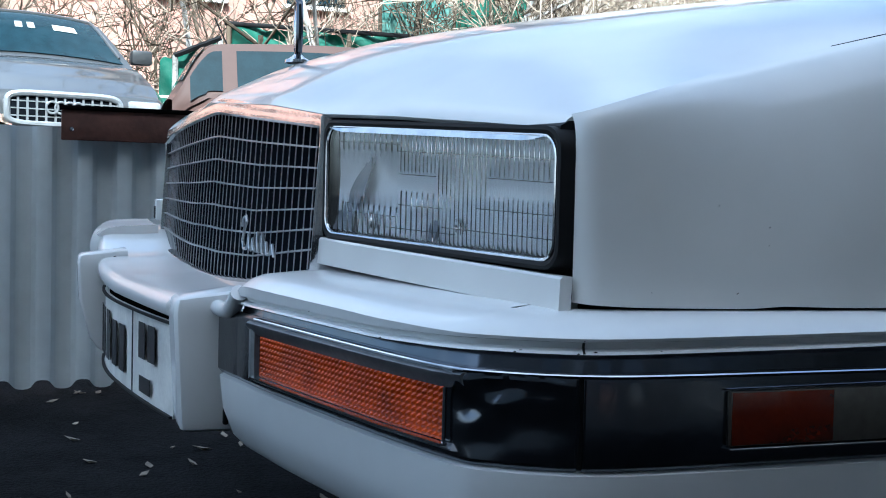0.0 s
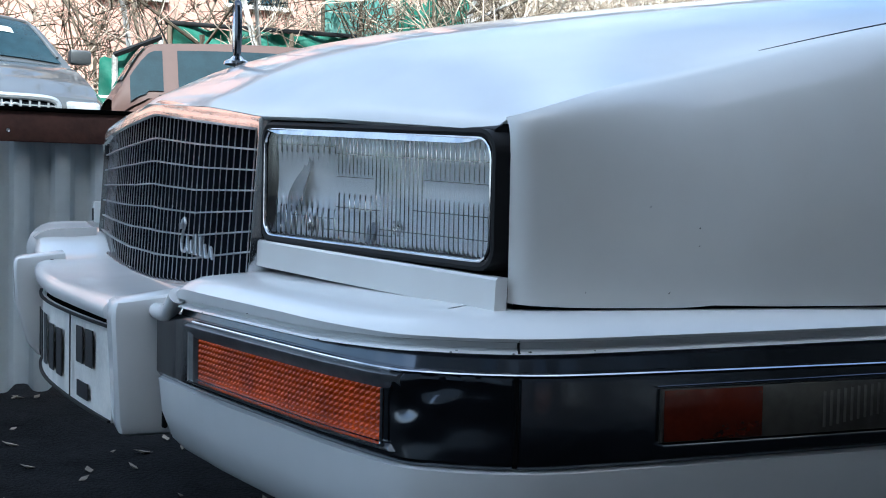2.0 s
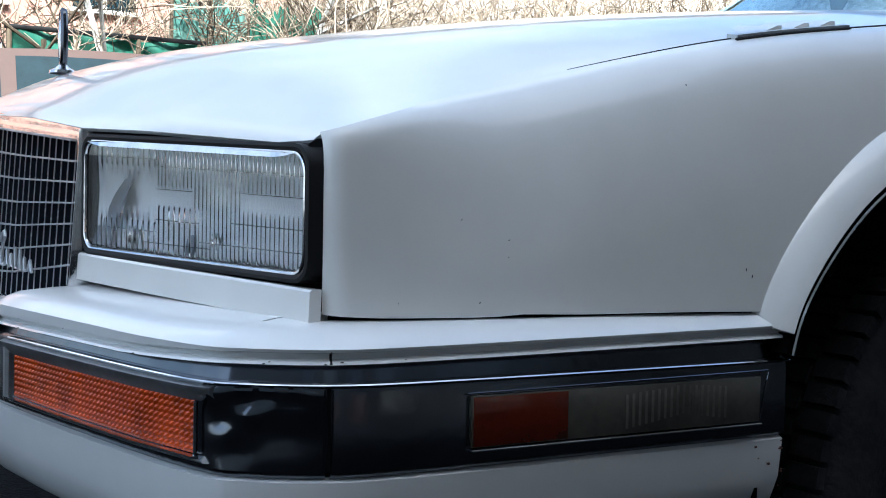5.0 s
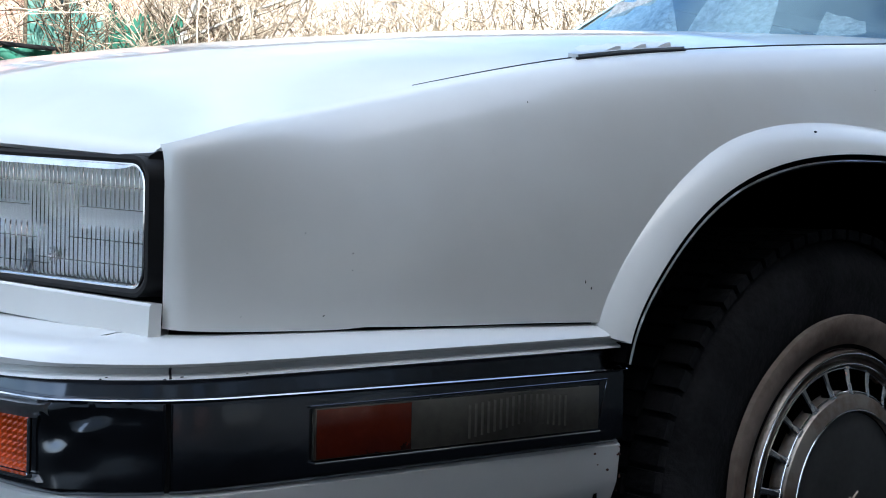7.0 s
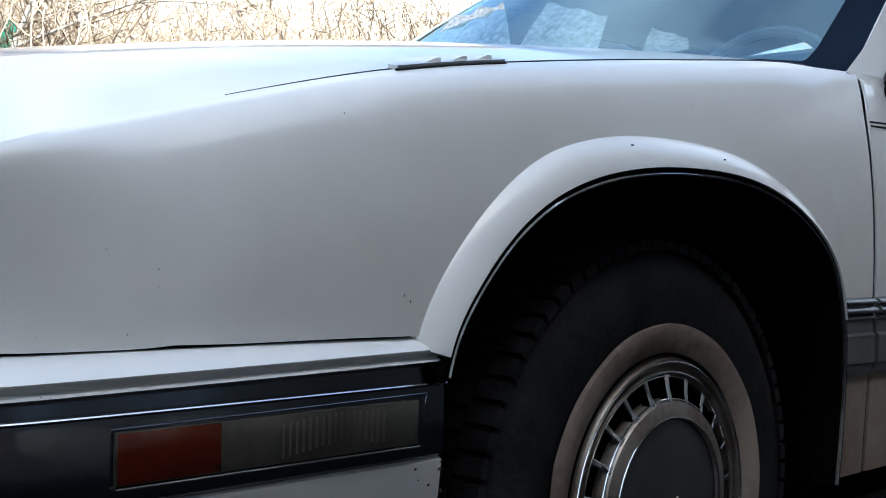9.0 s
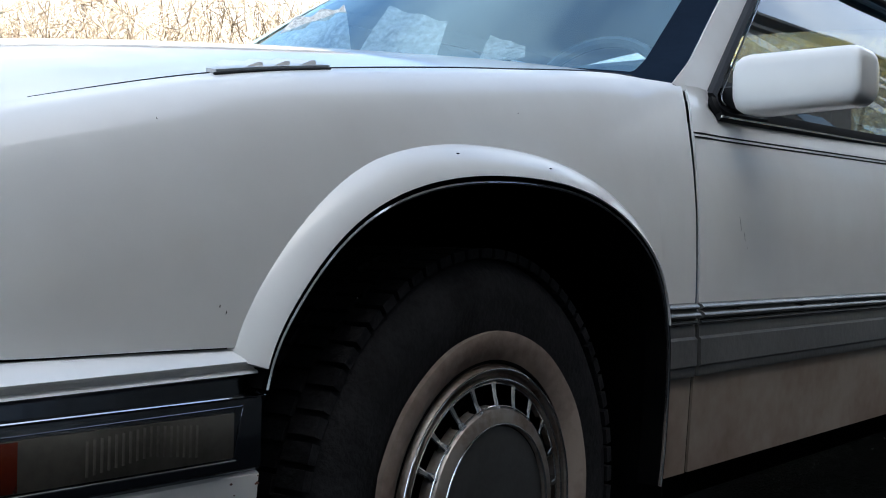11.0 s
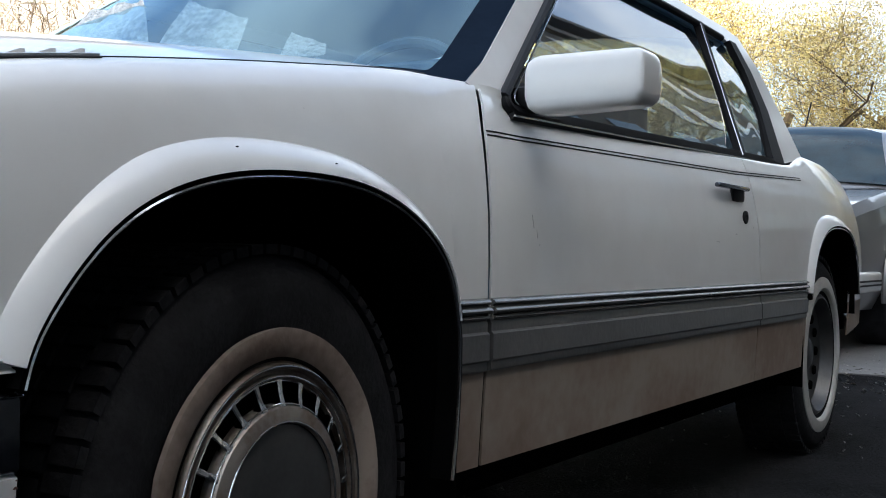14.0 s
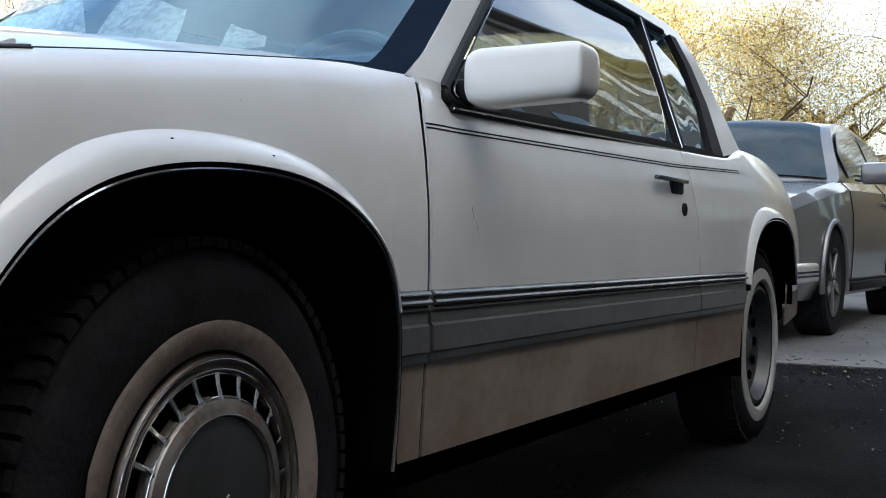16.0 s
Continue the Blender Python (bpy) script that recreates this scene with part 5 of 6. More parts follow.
# ---- other parked cars ----
def parked_car(name, label, paint, place, length, width, height, nose, belt_h, screen, roof, tail, grille_kind):
    """A car whose nose points to its own -x. nose: hood height at front; screen, roof, tail: x of screen base, roof front, roof rear, tail base."""
    top = thing(name, label, "car", "parked cars")
    hw = width / 2
    sx, rx0, rx1, tx = screen, roof[0], roof[1], tail
    prof = [(0.0, 0.30, nose - 0.22, 0.80), (0.05, 0.24, nose - 0.04, 0.88), (0.15, 0.22, nose, 0.93), (0.5, 0.22, nose + (belt_h - 0.02 - nose) * 0.42, 0.98), (sx, 0.22, belt_h - 0.02, 1.0), (sx + 0.3, 0.22, belt_h, 1.0), (tx - 0.1, 0.22, belt_h + 0.05, 1.0), (length - 0.25, 0.24, belt_h + 0.02, 0.97), (length - 0.06, 0.28, belt_h - 0.08, 0.92), (length, 0.36, belt_h - 0.22, 0.84)]
    def at(x, i):
        return smooth_curve(x, [(p[0], p[i]) for p in prof])
    sect = [(0.93, 0.0), (0.985, 0.15), (1.0, 0.45), (0.995, 0.7), (0.97, 0.90), (0.90, 0.985), (0.75, 1.0), (0.4, 1.012), (0.0, 1.015)]
    sect = sect + [(-a, b) for a, b in sect[-2::-1]]
    axles = (0.86, length - 0.95)
    def body(x, j):
        y, q = sect[int(j)]
        z0, z1 = at(x, 1), at(x, 2)
        w = hw * at(x, 3)
        z = z0 + (z1 - z0) * q
        for ax in axles:
            d = abs(x - ax)
            if d < 0.36 and abs(y) > 0.9:
                z = max(z, 0.31 + math.sqrt(max(0.36 ** 2 - d * d, 0)))
        return (x, w * y, min(z, z1 * 1.02))
    xs = sorted(set([round(v, 3) for v in lin(0, length, 70)] + [0.02, 0.03, 0.07, 0.1] + [round(ax + 0.36 * math.cos(a), 4) for ax in axles for a in lin(0, math.pi, 33)]))
    b = part("body", grid(body, xs, list(range(len(sect)))), paint, top)
    tumble = 0.22
    def cabin_z(x):
        return smooth_curve(x, [(sx, belt_h), (rx0, height - 0.03), ((rx0 + rx1) / 2, height), (rx1, height - 0.04), (tx, belt_h + 0.05)])
    def cabin(x, s):
        z1, z0 = cabin_z(x), at(x, 2) - 0.02
        a = abs(s)
        y = hw * 0.93 if a > 0.999 else 0
        if a >= 0.5:
            q = (1 - a) / 0.5
            z = z0 + (z1 - 0.05 - z0) * q
            y = hw * 0.91 - tumble * max(0, z - belt_h) / max(height - belt_h, 0.1) * 1.0
        else:
            y = (hw * 0.91 - tumble * max(0, (z1 - belt_h)) / (height - belt_h)) * (a / 0.5)
            z = z1 - 0.05 * (a / 0.5) ** 2
        return (x, math.copysign(y, s), max(z, z0))
    ss = lin(-1, -0.5, 7) + lin(-0.45, 0.45, 13) + lin(0.5, 1, 7)
    part("cabin", grid(cabin, lin(sx, tx, 48), ss), paint, top)
    mid = (rx0 + rx1) / 2 + 0.1
    low = 0.07 if grille_kind == "front" else 0.0
    def off(p, d):
        return Vector(p) + Vector(d)
    def front_edge(s):
        return 1 - 0.10 * max(0, (abs(s) - 0.36) / 0.08)
    part("windscreen", grid(lambda x, s: off(cabin(sx + 0.05 + (x - sx - 0.05) * front_edge(s), s), (-0.008, 0, 0.010)), lin(sx + 0.05, rx0 - 0.09, 16), lin(-0.465, 0.465, 19), 0.004), CAR_GLASS, top)
    part("rear_window", grid(lambda x, s: off(cabin(x, s), (0.008, 0, 0.010)), lin(rx1 + 0.06, tx - 0.08, 10), lin(-0.44, 0.44, 13), 0.004), CAR_GLASS, top)
    for side in (-1, 1):
        for x0, x1 in ((sx + 0.34, 2.70), (2.78, 3.64), (3.74, 3.96)) if grille_kind == "plain" else ((sx + 0.34, mid - 0.05), (mid + 0.04, rx1 + 0.42)):
            part("side_window", grid(lambda x, a: off(cabin(x, side * a), (0, side * 0.010, 0.002)), lin(x0, x1, 14), lin(0.565, 0.93, 6), 0.004), CAR_GLASS, top)
        mirror = part("door_mirror", box(bmesh.new(), sx + 0.32, sx + 0.45, side * (hw + 0.10) - 0.10, side * (hw + 0.10) + 0.10, belt_h + 0.04 - low, belt_h + 0.18 - low, 0.03), paint, top)
        h = part("headlight", box(bmesh.new(), 0.015, 0.30, side * (hw * 0.68) - 0.14, side * (hw * 0.68) + 0.14, nose - 0.20, nose - 0.055, 0.03), LAMP_GLASS, top, "clear headlight")
        part("handle", box(bmesh.new(), mid - 0.25, mid - 0.08, side * (hw + 0.005) - 0.012, side * (hw + 0.005) + 0.012, belt_h - 0.14, belt_h - 0.11, 0.006), paint, top)
        for ax in axles:
            lip = [(ax + 0.365 * math.cos(a), side * (hw * at(ax, 3) * 0.992), 0.31 + 0.365 * math.sin(a)) for a in lin(-0.15, math.pi + 0.15, 29)]
            part("arch_lip", tube(lip, 0.018, 8), paint, top)
            w = part("wheel", lathe([(0.20, -0.09), (0.30, -0.10), (0.315, -0.08), (0.315, 0.08), (0.30, 0.10), (0.2, 0.09)], 40), TYRE, top)
            w.matrix_local = pose(ax, side * (hw - 0.11), 0.315, 0, 0, 0 if side < 0 else 180)
            part("rim", lathe([(0.205, -0.095), (0.195, -0.088), (0.18, -0.06), (0.0, -0.05)], 32), HUB_DARK, w)
            for k in range(5):
                part("spoke", box(bmesh.new(), 0.03, 0.20, -0.092, -0.07, -0.025, 0.025, 0.006, Matrix.Rotation(2 * math.pi * k / 5 + 0.3, 4, "Y")), SILVER_CAR, w)
    part("underbody", box(bmesh.new(), 0.12, length - 0.12, -hw + 0.24, hw - 0.24, 0.20, 0.62, 0.03), BLACK, top)
    for side in (-1, 1):
        for x in (sx + 0.12, mid, rx1 + 0.30):
            part("door_seam", tube([(x, side * (hw * at(x, 3) * sect[j][0] + 0.001), at(x, 1) + (at(x, 2) - at(x, 1)) * sect[j][1]) for j in range(1, 6)], 0.004, 5), RUBBER, top)
        part("sill_trim", box(bmesh.new(), 1.25, length - 1.35, side * hw - 0.02, side * hw + 0.012, 0.25, 0.31, 0.01), RUBBER, top)
        part("belt_line", tube([(x, side * (hw * 0.975), at(x, 2) - 0.005) for x in lin(sx + 0.3, tx - 0.3, 12)], 0.008, 5), RUBBER, top)
    g = part("grille", box(bmesh.new(), -0.01, 0.05, -hw * 0.46, hw * 0.46, nose - 0.28, nose - 0.05, 0.04), GRILLE_DARK, top)
    if grille_kind == "barred":
        part("grille_frame", tube([Vector((-0.012, hw * 0.46 * math.copysign(abs(math.cos(a)) ** 0.35, math.cos(a)), nose - 0.165 + 0.12 * math.copysign(abs(math.sin(a)) ** 0.35, math.sin(a)))) for a in lin(0, 2 * math.pi, 41)], 0.026, 8), GRILLE_BAR, g)
        for k in range(1, 12):
            part("grille_bar", box(bmesh.new(), -0.018, 0.0, -hw * 0.45 + hw * 0.9 * k / 12 - 0.008, -hw * 0.45 + hw * 0.9 * k / 12 + 0.008, nose - 0.27, nose - 0.06), GRILLE_BAR, g)
        for k in range(1, 4):
            part("grille_bar", box(bmesh.new(), -0.016, 0.0, -hw * 0.45, hw * 0.45, nose - 0.28 + 0.057 * k - 0.005, nose - 0.28 + 0.057 * k + 0.005), GRILLE_BAR, g)
        for k in range(4):
            part("badge_ring", tube([Vector((-0.03, 0.066 * (k - 1.5) + 0.045 * math.cos(a), nose - 0.15 + 0.045 * math.sin(a))) for a in lin(0, 2 * math.pi, 25)], 0.009, 6), GRILLE_BAR, g)
        for y, w in ((0.52, 0.16), (0.10, 0.09), (-0.06, 0.09), (-0.50, 0.30)):
            part("sun_visor", grid(lambda u, v: off(cabin(rx0 - 0.36 + 0.07 * u, (y + w * (v - 0.5)) * 0.46), (-0.012, 0, 0.016)), lin(0, 1, 3), lin(0, 1, 6), 0.004), PAPER, top)
        part("screen_trim", tube([off(cabin(x, s), (-0.01, 0, 0.014)) for x, s in [(sx + 0.06, 0.44)] + [(x, 0.468) for x in lin(sx + 0.12, rx0 - 0.10, 10)] + [(rx0 - 0.085, s) for s in lin(0.44, -0.44, 12)] + [(x, -0.468) for x in lin(rx0 - 0.10, sx + 0.12, 10)]], 0.014, 6), SILVER_CAR, top)
    part("front_bumper", box(bmesh.new(), -0.03, 0.15, -hw * 0.86, hw * 0.86, 0.26, nose - 0.30, 0.05), paint, top)
    part("aerial", tube([(rx1 - 0.15 if grille_kind != "front" else rx0 + 0.15, 0.0, height - 0.02), (rx1 - 0.05 if grille_kind != "front" else rx0 + 0.3, 0.0, height + 0.18)], 0.006, 5), RUBBER, top)
    for k in (-1, 1) if grille_kind == "plain" else ():
        part("wiper", tube([(sx + 0.02, k * 0.35 + 0.2, belt_h + 0.02), (sx + 0.10, k * 0.35 - 0.25, belt_h + 0.08)], 0.008, 5), RUBBER, top)
    top.matrix_world = place
    return top


LAMP_GLASS = material("lamp_clear", (0.62, 0.64, 0.66), 0.1, 0.3, vary=0.4, scale=12, coat=1.0)
parked_car("suv_car", "grey suv with barred chrome grille behind the fence", DARK_CAR, pose(-0.11, 7.9, 0.43, 0, 0, 102), 4.6, 1.88, 1.82, 0.965, 1.32, 1.15, (1.85, 3.7), 4.3, "barred")
parked_car("hatchback_car", "pinkish brown hatchback parked behind the fence", BROWN_CAR, pose(4.66, 6.95, 0.33, 0, 0, 178), 4.1, 1.72, 1.40, 0.72, 0.90, 1.30, (1.95, 3.78), 4.08, "plain")
parked_car("hatchback_car", "silver hatchback parked with its nose towards the coupe", SILVER_CAR, pose(6.14, 0.36, 0.12, 0, 0, -1), 4.3, 1.80, 1.45, 0.78, 0.96, 1.25, (2.02, 3.2), 4.05, "front")


# ---- trees and shrubs ----
def tree_mesh(seed, height, spread, trunk, depth=5, n=5, lean=0.0, stems=1, twig=0.006):
    rnd = random.Random(seed)
    bm = bmesh.new()
    tips = []

    def limb(p, d, length, r, level):
        pts, rad = [p.copy()], [r]
        q = p.copy()
        for k in range(3):
            d = (d + Vector((rnd.gauss(0, 0.16), rnd.gauss(0, 0.16), rnd.gauss(0.04, 0.10)))).normalized()
            q = q + d * length / 3
            pts.append(q.copy())
            rad.append(max(r * (1 - 0.14 * (k + 1)), twig * 0.5))
        ring = []
        a = d.orthogonal().normalized()
        b = d.cross(a)
        m = n if level < 2 else 3
        for pt, rr in zip(pts, rad):
            ring.append([bm.verts.new(pt + (a * math.cos(2 * math.pi * k / m) + b * math.sin(2 * math.pi * k / m)) * rr) for k in range(m)])
        for i in range(3):
            for k in range(m):
                bm.faces.new((ring[i][k], ring[i][(k + 1) % m], ring[i + 1][(k + 1) % m], ring[i + 1][k]))
        if level >= depth:
            tips.append(q)
            return
        for c in range(rnd.choice((2, 3, 3)) if level else rnd.choice((3, 4))):
            s = rnd.uniform(0.45, 1.0)
            i = min(int(s * 3), 2)
            start = pts[i].lerp(pts[i + 1], s * 3 - i)
            side = Vector((rnd.gauss(0, 1), rnd.gauss(0, 1), rnd.gauss(0, 0.5))).normalized()
            limb(start, (d * 0.75 + side * spread).normalized(), length * rnd.uniform(0.58, 0.8), max(rad[i] * rnd.uniform(0.5, 0.68), twig), level + 1)

    for s in range(stems):
        base = Vector((rnd.gauss(0, 0.12), rnd.gauss(0, 0.12), 0)) if stems > 1 else Vector((0, 0, 0))
        limb(base, Vector((lean + rnd.gauss(0, 0.25 if stems > 1 else 0.05), rnd.gauss(0, 0.25 if stems > 1 else 0.05), 1)).normalized(), height * 0.42, trunk * rnd.uniform(0.7, 1), 0)
    return bm, tips


def tree(name, label, x, y, z, seed, height, spread=0.8, trunk=0.12, depth=5, stems=1, bark=BARK, buds=0.0, group="", size=0.035):
    top = thing(name, label, "tree" if stems == 1 else "shrub", group, at=(x, y, z))
    bm, tips = tree_mesh(seed, height, spread, trunk, depth, stems=stems, twig=0.008 if stems > 1 else 0.006)
    part("trunk", bm, bark, top)
    if buds:
        rnd = random.Random(seed + 99)
        verts, faces = [], []
        for p in tips:
            for k in range(int(buds)):
                c = p + Vector((rnd.gauss(0, 0.28), rnd.gauss(0, 0.28), rnd.gauss(0, 0.28)))
                a = Vector((rnd.gauss(0, 1), rnd.gauss(0, 1), rnd.gauss(0, 1))).normalized() * size
                b = a.orthogonal().normalized() * size * rnd.uniform(0.4, 0.9)
                i = len(verts)
                verts += [c - a, c + b, c + a, c - b]
                faces.append((i, i + 1, i + 2, i + 3))
        me = bpy.data.meshes.new("crown")
        me.from_pydata(verts, [], faces)
        me.materials.append(BUDS)
        cr = new("crown", me)
        cr.parent = top
        tagged(cr, "sparse yellow-green spring buds")
    return top


rnd = random.Random(5)
for k in range(12):
    x = -3.0 + k * 0.78 + rnd.uniform(-0.4, 0.4)
    tree("shrub", "bare leafless shrub with many thin stems", x, rnd.uniform(11.6, 16.5) - 0.25 * max(0, x - 6), 0.3 if x < 5 else 0.0, 20 + k, rnd.uniform(3.4, 5.4), 0.7, rnd.uniform(0.03, 0.06), 4, 3, BARK if k % 3 else TWIG, group="shrubs by the houses")
for k in range(26):
    x = 5.0 + k * 0.42 + rnd.uniform(-0.3, 0.3)
    tree("shrub", "tall bare shrub with pale twigs", x, rnd.uniform(11.0, 15.0), 0.1, 220 + k, rnd.uniform(4.6, 6.4), 0.7, rnd.uniform(0.03, 0.05), 5 if k % 2 else 4, 4, TWIG if k % 4 else BARK, group="shrubs by the houses")
for k, (x, y) in enumerate(((5.08, 12.7), (3.12, 11.7), (10.8, 15.5), (1.75, 13.4), (7.6, 14.2))):
    tree("birch_tree", "pale birch trunk with bare branches", x, y, 0.2, 60 + k, 10, 0.6, (0.075, 0.05, 0.12, 0.05, 0.09)[k], 4, 1, BIRCH, group="birches by the houses")
for k, (x, y, h, tr) in enumerate(((20, 4.2, 8, 0.22), (24, 6.5, 9, 0.25), (23, 1.6, 7.5, 0.2), (27, 3.2, 9, 0.25), (30, 8.5, 10, 0.3), (28, -1.5, 8, 0.22), (21, 8.2, 7.5, 0.2), (26, 0.2, 7, 0.2))):
    tree("tree", "tree with bare limbs and yellow-green spring buds", x, y, 0, 80 + k, h, 0.95, tr * 0.7, 6, 1, WILLOW, 44, "trees behind the hatchback", 0.026)

# green netting and dark low roof by the houses
net = thing("netting_fence", "green construction netting stretched between posts", "fence")
for k in range(4):
    def fn(u, v, k=k):
        return (3.9 + 0.52 * k + 0.52 * u, 13.2 - 0.04 * k + 0.05 * math.sin(9 * u + 3 * v + k), 0.4 + (2.9 + 0.10 * math.sin(5 * u + k) + 0.05 * math.sin(31 * u)) * v)
    part("net", grid(fn, lin(0, 1, 24), lin(0, 1, 12), 0.01), TEAL_NET if k < 2 else GREEN_NET, net)
    part("post", tube([(3.9 + 0.52 * k, 13.12, 0.3), (3.9 + 0.52 * k, 13.12, 3.4)], 0.025, 6), BARK, net)
low_net = thing("netting_fence", "low green netting with dark top rail", "fence")
part("net", grid(lambda u, v: (1.75 + 2.2 * u, 12.0 + 0.06 * math.sin(20 * u + 4 * v), 2.30 + (0.26 + 0.02 * math.sin(17 * u) + 0.015 * math.sin(53 * u)) * v), lin(0, 1, 40), lin(0, 1, 8), 0.01), GREEN_NET, low_net)
part("rail", box(bmesh.new(), 1.7, 4.0, 11.93, 11.99, 2.56, 2.61, 0.01), RUBBER, low_net)
for k in range(4):
    part("post", tube([(1.75 + 0.72 * k, 11.96, 0.3), (1.75 + 0.72 * k, 11.96, 2.6)], 0.03, 6), BARK, low_net)
side_net = thing("netting_fence", "sagging green netting under a slanting dark rail", "fence")
part("net", grid(lambda u, v: (0.84 + 0.62 * u, 10.5 + 0.05 * math.sin(9 * u + 5 * v), 1.45 + (0.50 + 0.22 * u + 0.02 * math.sin(23 * u)) * v), lin(0, 1, 24), lin(0, 1, 10), 0.01), GREEN_NET, side_net)
part("rail", tube([(0.98, 10.44, 2.00), (1.45, 10.44, 2.21)], 0.03, 6), RUBBER, side_net)
for x, z in ((0.99, 2.0), (1.44, 2.2)):
    part("post", tube([(x, 10.45, 0.3), (x, 10.45, z)], 0.03, 6), BIRCH, side_net)
white_rail = thing("low_railing", "white tubular railing behind the parked cars", "railing")
for z in (1.53, 1.46, 1.39):
    part("bar", tube([(0.62, 9.9, z), (1.15, 9.9, z + 0.01)], 0.014, 6), WHITE_WALL, white_rail)
for x in (0.64, 1.12):
    part("post", tube([(x, 9.9, 0.4), (x, 9.9, 1.54)], 0.02, 6), WHITE_WALL, white_rail)
shed = thing("shed", "low brown shed with dark flat roof", "shed")
part("wall", cube(8.2, 13.5, 17.5, 19.5, 0, 3.2), BRICK_BROWN, shed, smooth=False)
part("roof", cube(8.0, 13.7, 17.2, 19.7, 3.2, 3.4, 0.02), RUBBER, shed)
wall = thing("boundary_wall", "long low brown wall behind the trees", "wall")
part("wall", cube(34, 34.5, -30, 14, 0, 3.3), BRICK_BROWN, wall, smooth=False)

# plate marks, as plain bars
BAR = material("plate_bar", (0.015, 0.015, 0.018), 0.5, vary=0.2)
for y, w, z0, z1 in ((0.165, 0.028, 0.378, 0.448), (0.115, 0.03, 0.378, 0.448), (0.065, 0.03, 0.378, 0.448), (0.005, 0.032, 0.378, 0.440), (-0.05, 0.032, 0.378, 0.440), (-0.165, 0.03, 0.41, 0.455), (-0.21, 0.03, 0.41, 0.455), (-0.18, 0.05, 0.368, 0.388)):
    part("plate_bar", grid(lambda u, v: (plate_x(v, 0.0045), v, z0 + (z1 - z0) * u), (0, 1), lin(y - w / 2, y + w / 2, 4), 0.001), BAR, plate, smooth=False)
part("plate_bar", grid(lambda u, v: (plate_x(v, 0.0045), v, 0.360 + 0.108 * u), (0, 1), (-0.118, -0.114), 0.001), BAR, plate, smooth=False)

# paint chips
for x, z, r in ((0.489, 0.743, 0.003), (0.538, 0.577, 0.0028), (0.545, 0.571, 0.003), (0.255, 0.618, 0.0022), (0.297, 0.602, 0.0026), (0.296, 0.588, 0.002), (0.20, 0.551, 0.003), (0.27, 0.551, 0.003), (1.02, 0.80, 0.002), (1.62, 0.64, 0.0022), (2.86, 0.70, 0.004)):
    bm = bmesh.new()
    bmesh.ops.create_icosphere(bm, subdivisions=1, radius=r * 0.38)
    bmesh.ops.transform(bm, matrix=Matrix.Translation((x, -side_y(x, z), z)) @ Matrix.Rotation(x * 9, 4, "Y") @ Matrix.Diagonal((1.6, 0.35, 0.6, 1)), verts=bm.verts[:])
    part("paint_chip", bm, RUBBER, car)

for x, y, z in ((0.855, 0.910, 0.7375), (1.034, 0.911, 0.7320)):
    bm = bmesh.new()
    bmesh.ops.create_icosphere(bm, subdivisions=1, radius=0.0016)
    bmesh.ops.transform(bm, matrix=Matrix.Translation((x, -y, z)) @ Matrix.Diagonal((1.8, 0.8, 0.7, 1)), verts=bm.verts[:])
    part("paint_chip", bm, RUBBER, car)

# hairline scratches
for x, z, dx, dz in ((1.60, 0.69, 0.002, 0.022), (1.612, 0.665, 0.001, 0.014), (2.55, 0.66, 0.03, 0.001), (2.70, 0.68, 0.012, 0.001)):
    part("scratch", tube([(x + dx * k / 4, -side_y(x + dx * k / 4, z - dz * k / 4) - 0.0002, z - dz * k / 4) for k in range(5)], 0.0003, 4), GREY_BAND if dx < 0.01 else STEEL, car)

# papers on the dashboard
def sheet_of(name, label, a, b, c, d):
    rr = random.Random(3)
    pts = [Vector(p) for p in (a, b, c, d)]
    def fn(u, v):
        p = pts[0].lerp(pts[1], u).lerp(pts[3].lerp(pts[2], u), v)
        return p + Vector((math.sin(14 * u + 9 * v), 0.5 * math.sin(11 * v), math.cos(12 * u - 7 * v))) * 0.012 * (pts[0] - pts[1]).length
    return tagged(part(name, grid(fn, lin(0, 1, 10), lin(0, 1, 10), 0.002), FOIL), label, "sheet")
FOIL = material("crumpled_sheet", (0.82, 0.83, 0.80), 0.45, vary=0.45, scale=60, bump=0.6, bump_scale=90)
sheet_of("paper_sheet", "crumpled pale paper sheet on the dashboard", (1.62, 0.045, 0.985), (1.62, -0.215, 0.985), (1.76, -0.136, 1.111), (1.76, 0.036, 1.163))
sheet_of("paper_sheet", "crumpled pale paper sheet on the dashboard", (1.62, 0.37, 1.0), (1.62, -0.005, 0.99), (1.76, 0.176, 1.182), (1.76, 0.35, 1.17))
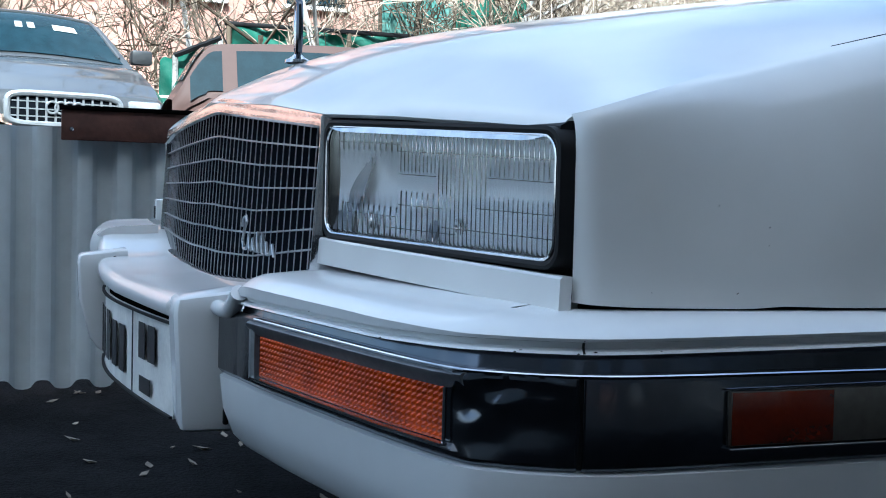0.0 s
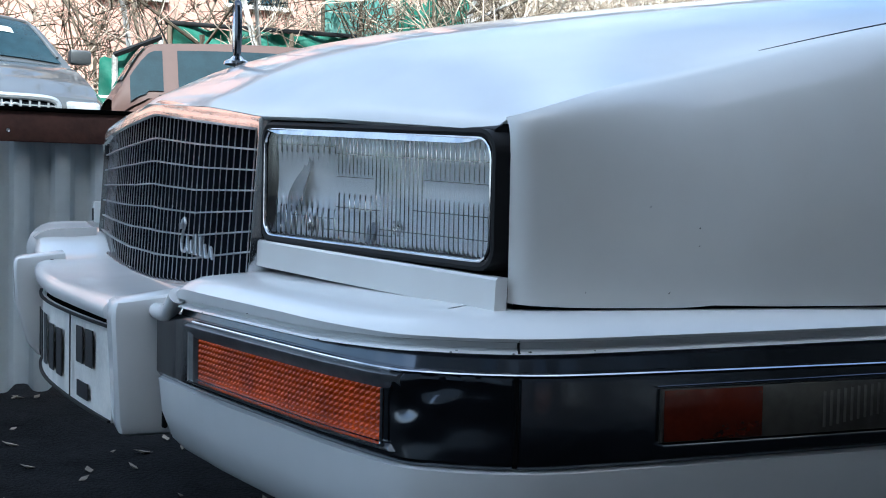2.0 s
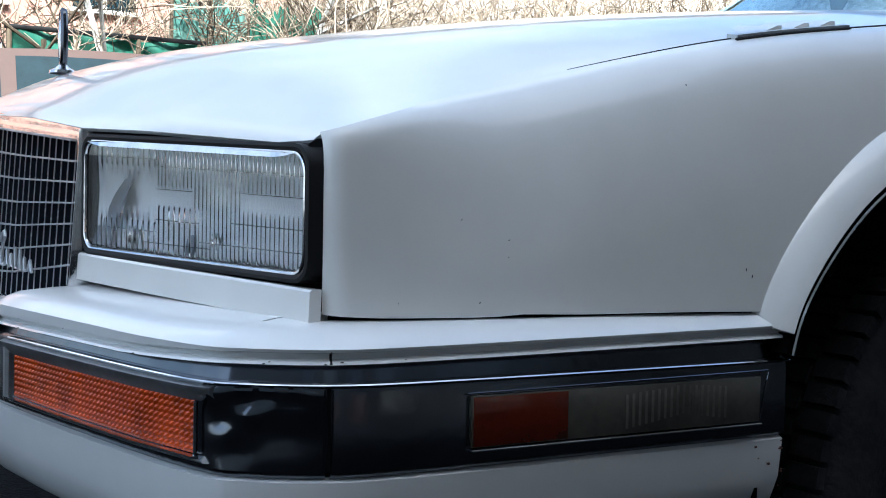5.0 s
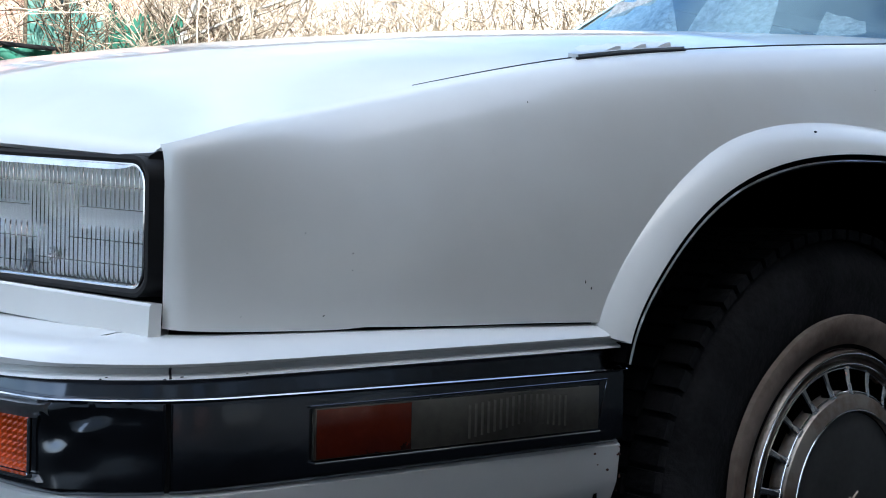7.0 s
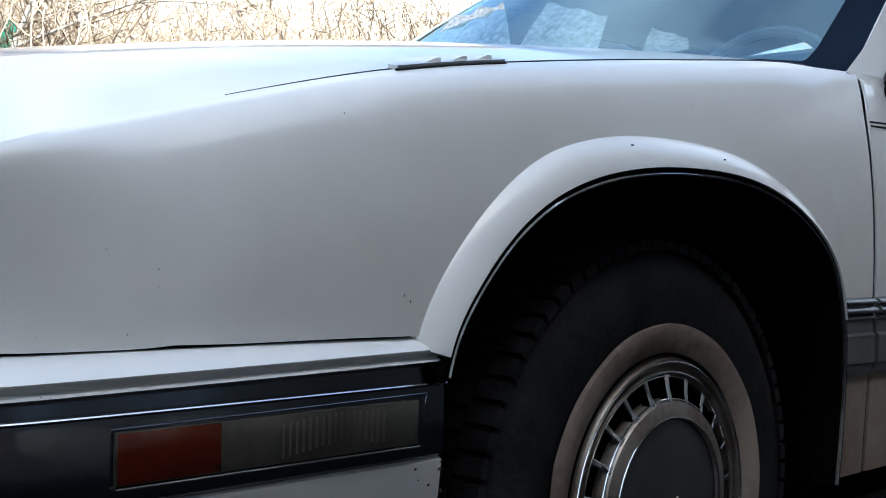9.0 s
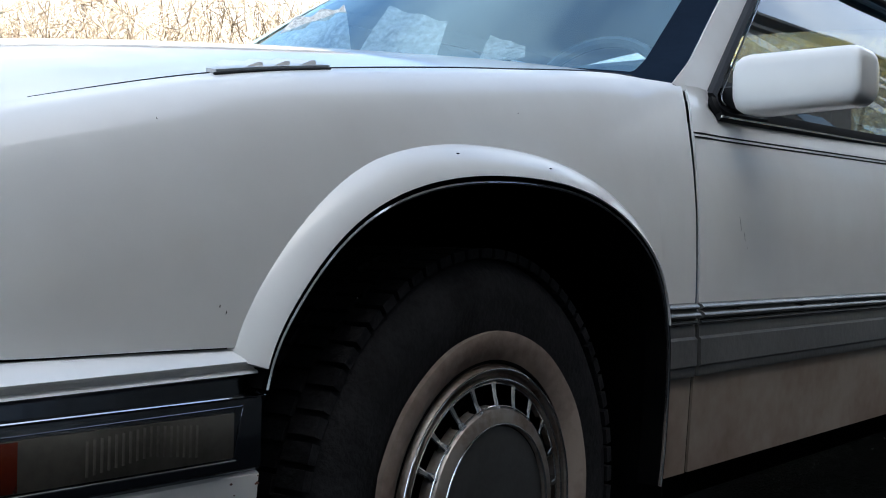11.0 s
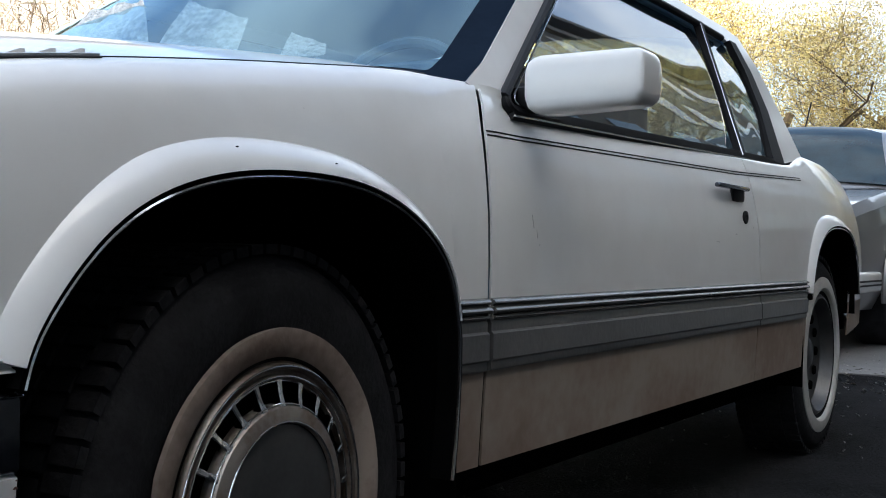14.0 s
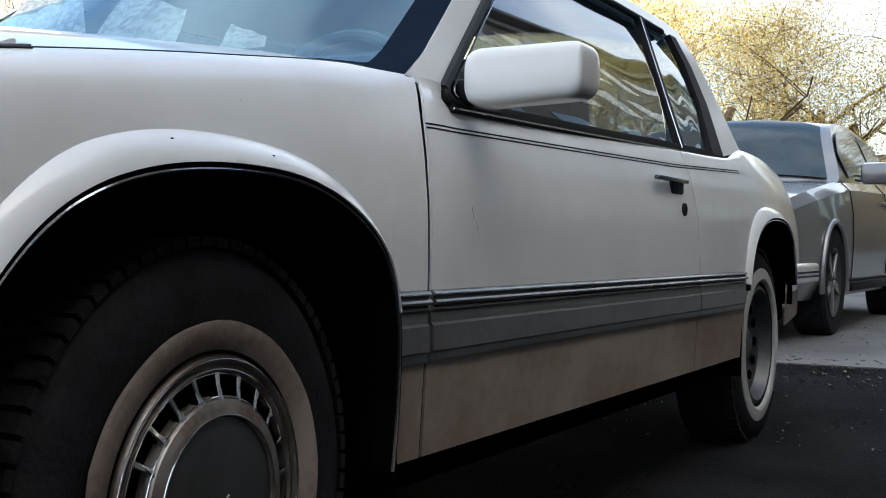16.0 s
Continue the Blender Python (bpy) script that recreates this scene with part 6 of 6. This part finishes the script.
sheet_of("paper_card", "small pale card lying on the dashboard", (1.66, -0.300, 0.998), (1.66, -0.415, 0.998), (1.74, -0.357, 1.036), (1.74, -0.267, 1.066))

# dry leaves and grit on the asphalt
def litter(name, label, mat, n, x0, x1, y0, y1, size, seed):
    rr = random.Random(seed)
    verts, faces = [], []
    for k in range(n):
        c = Vector((rr.uniform(x0, x1), rr.uniform(y0, y1), 0.004))
        c.z += ground_z(c.x, c.y) + (0.004 if c.x > 5.66 else 0)
        a = rr.uniform(0, math.pi)
        w = size * rr.uniform(0.4, 1.4)
        p, q = Vector((math.cos(a), math.sin(a), 0)) * w, Vector((-math.sin(a), math.cos(a), 0)) * w * rr.uniform(0.25, 0.6)
        i = len(verts)
        verts += [c - p, c - q, c + p + Vector((0, 0, w * 0.3)), c + q + Vector((0, 0, w * 0.2)), c - Vector((0, 0, 0.004))]
        faces += [(i, i + 1, i + 2, i + 3), (i, i + 1, i + 4), (i + 1, i + 2, i + 4), (i + 2, i + 3, i + 4), (i + 3, i, i + 4)]
    me = bpy.data.meshes.new(name)
    me.from_pydata(verts, [], faces)
    me.materials.append(mat)
    return tagged(new(name, me), label, "litter", kind="stuff")


LEAF = material("dry_leaf", (0.42, 0.36, 0.28), 0.9, vary=0.5, scale=9)
GRIT = material("pale_grit", (0.30, 0.29, 0.27), 0.9, vary=0.5, scale=30)
litter("dry_leaves", "dry pale leaves scattered on the asphalt", LEAF, 170, -2.5, 1.2, 0.0, 2.0, 0.018, 11)
litter("grit", "pale grit and small stones on the asphalt", GRIT, 1500, 3.6, 8.0, -3.0, 2.0, 0.009, 12)
litter("grit", "pale grit along the concrete edge", GRIT, 900, 5.0, 5.9, -3.0, 1.0, 0.014, 13)

# keep the tree of parts at thing > part > sub-part
def depth_of(ob):
    n = 0
    while ob.parent:
        ob, n = ob.parent, n + 1
    return n


for ob in sorted(list(scene.objects), key=depth_of):
    while depth_of(ob) > 2:
        up = ob.parent
        m = up.matrix_basis @ ob.matrix_basis
        ob.parent = up.parent
        ob.matrix_basis = m
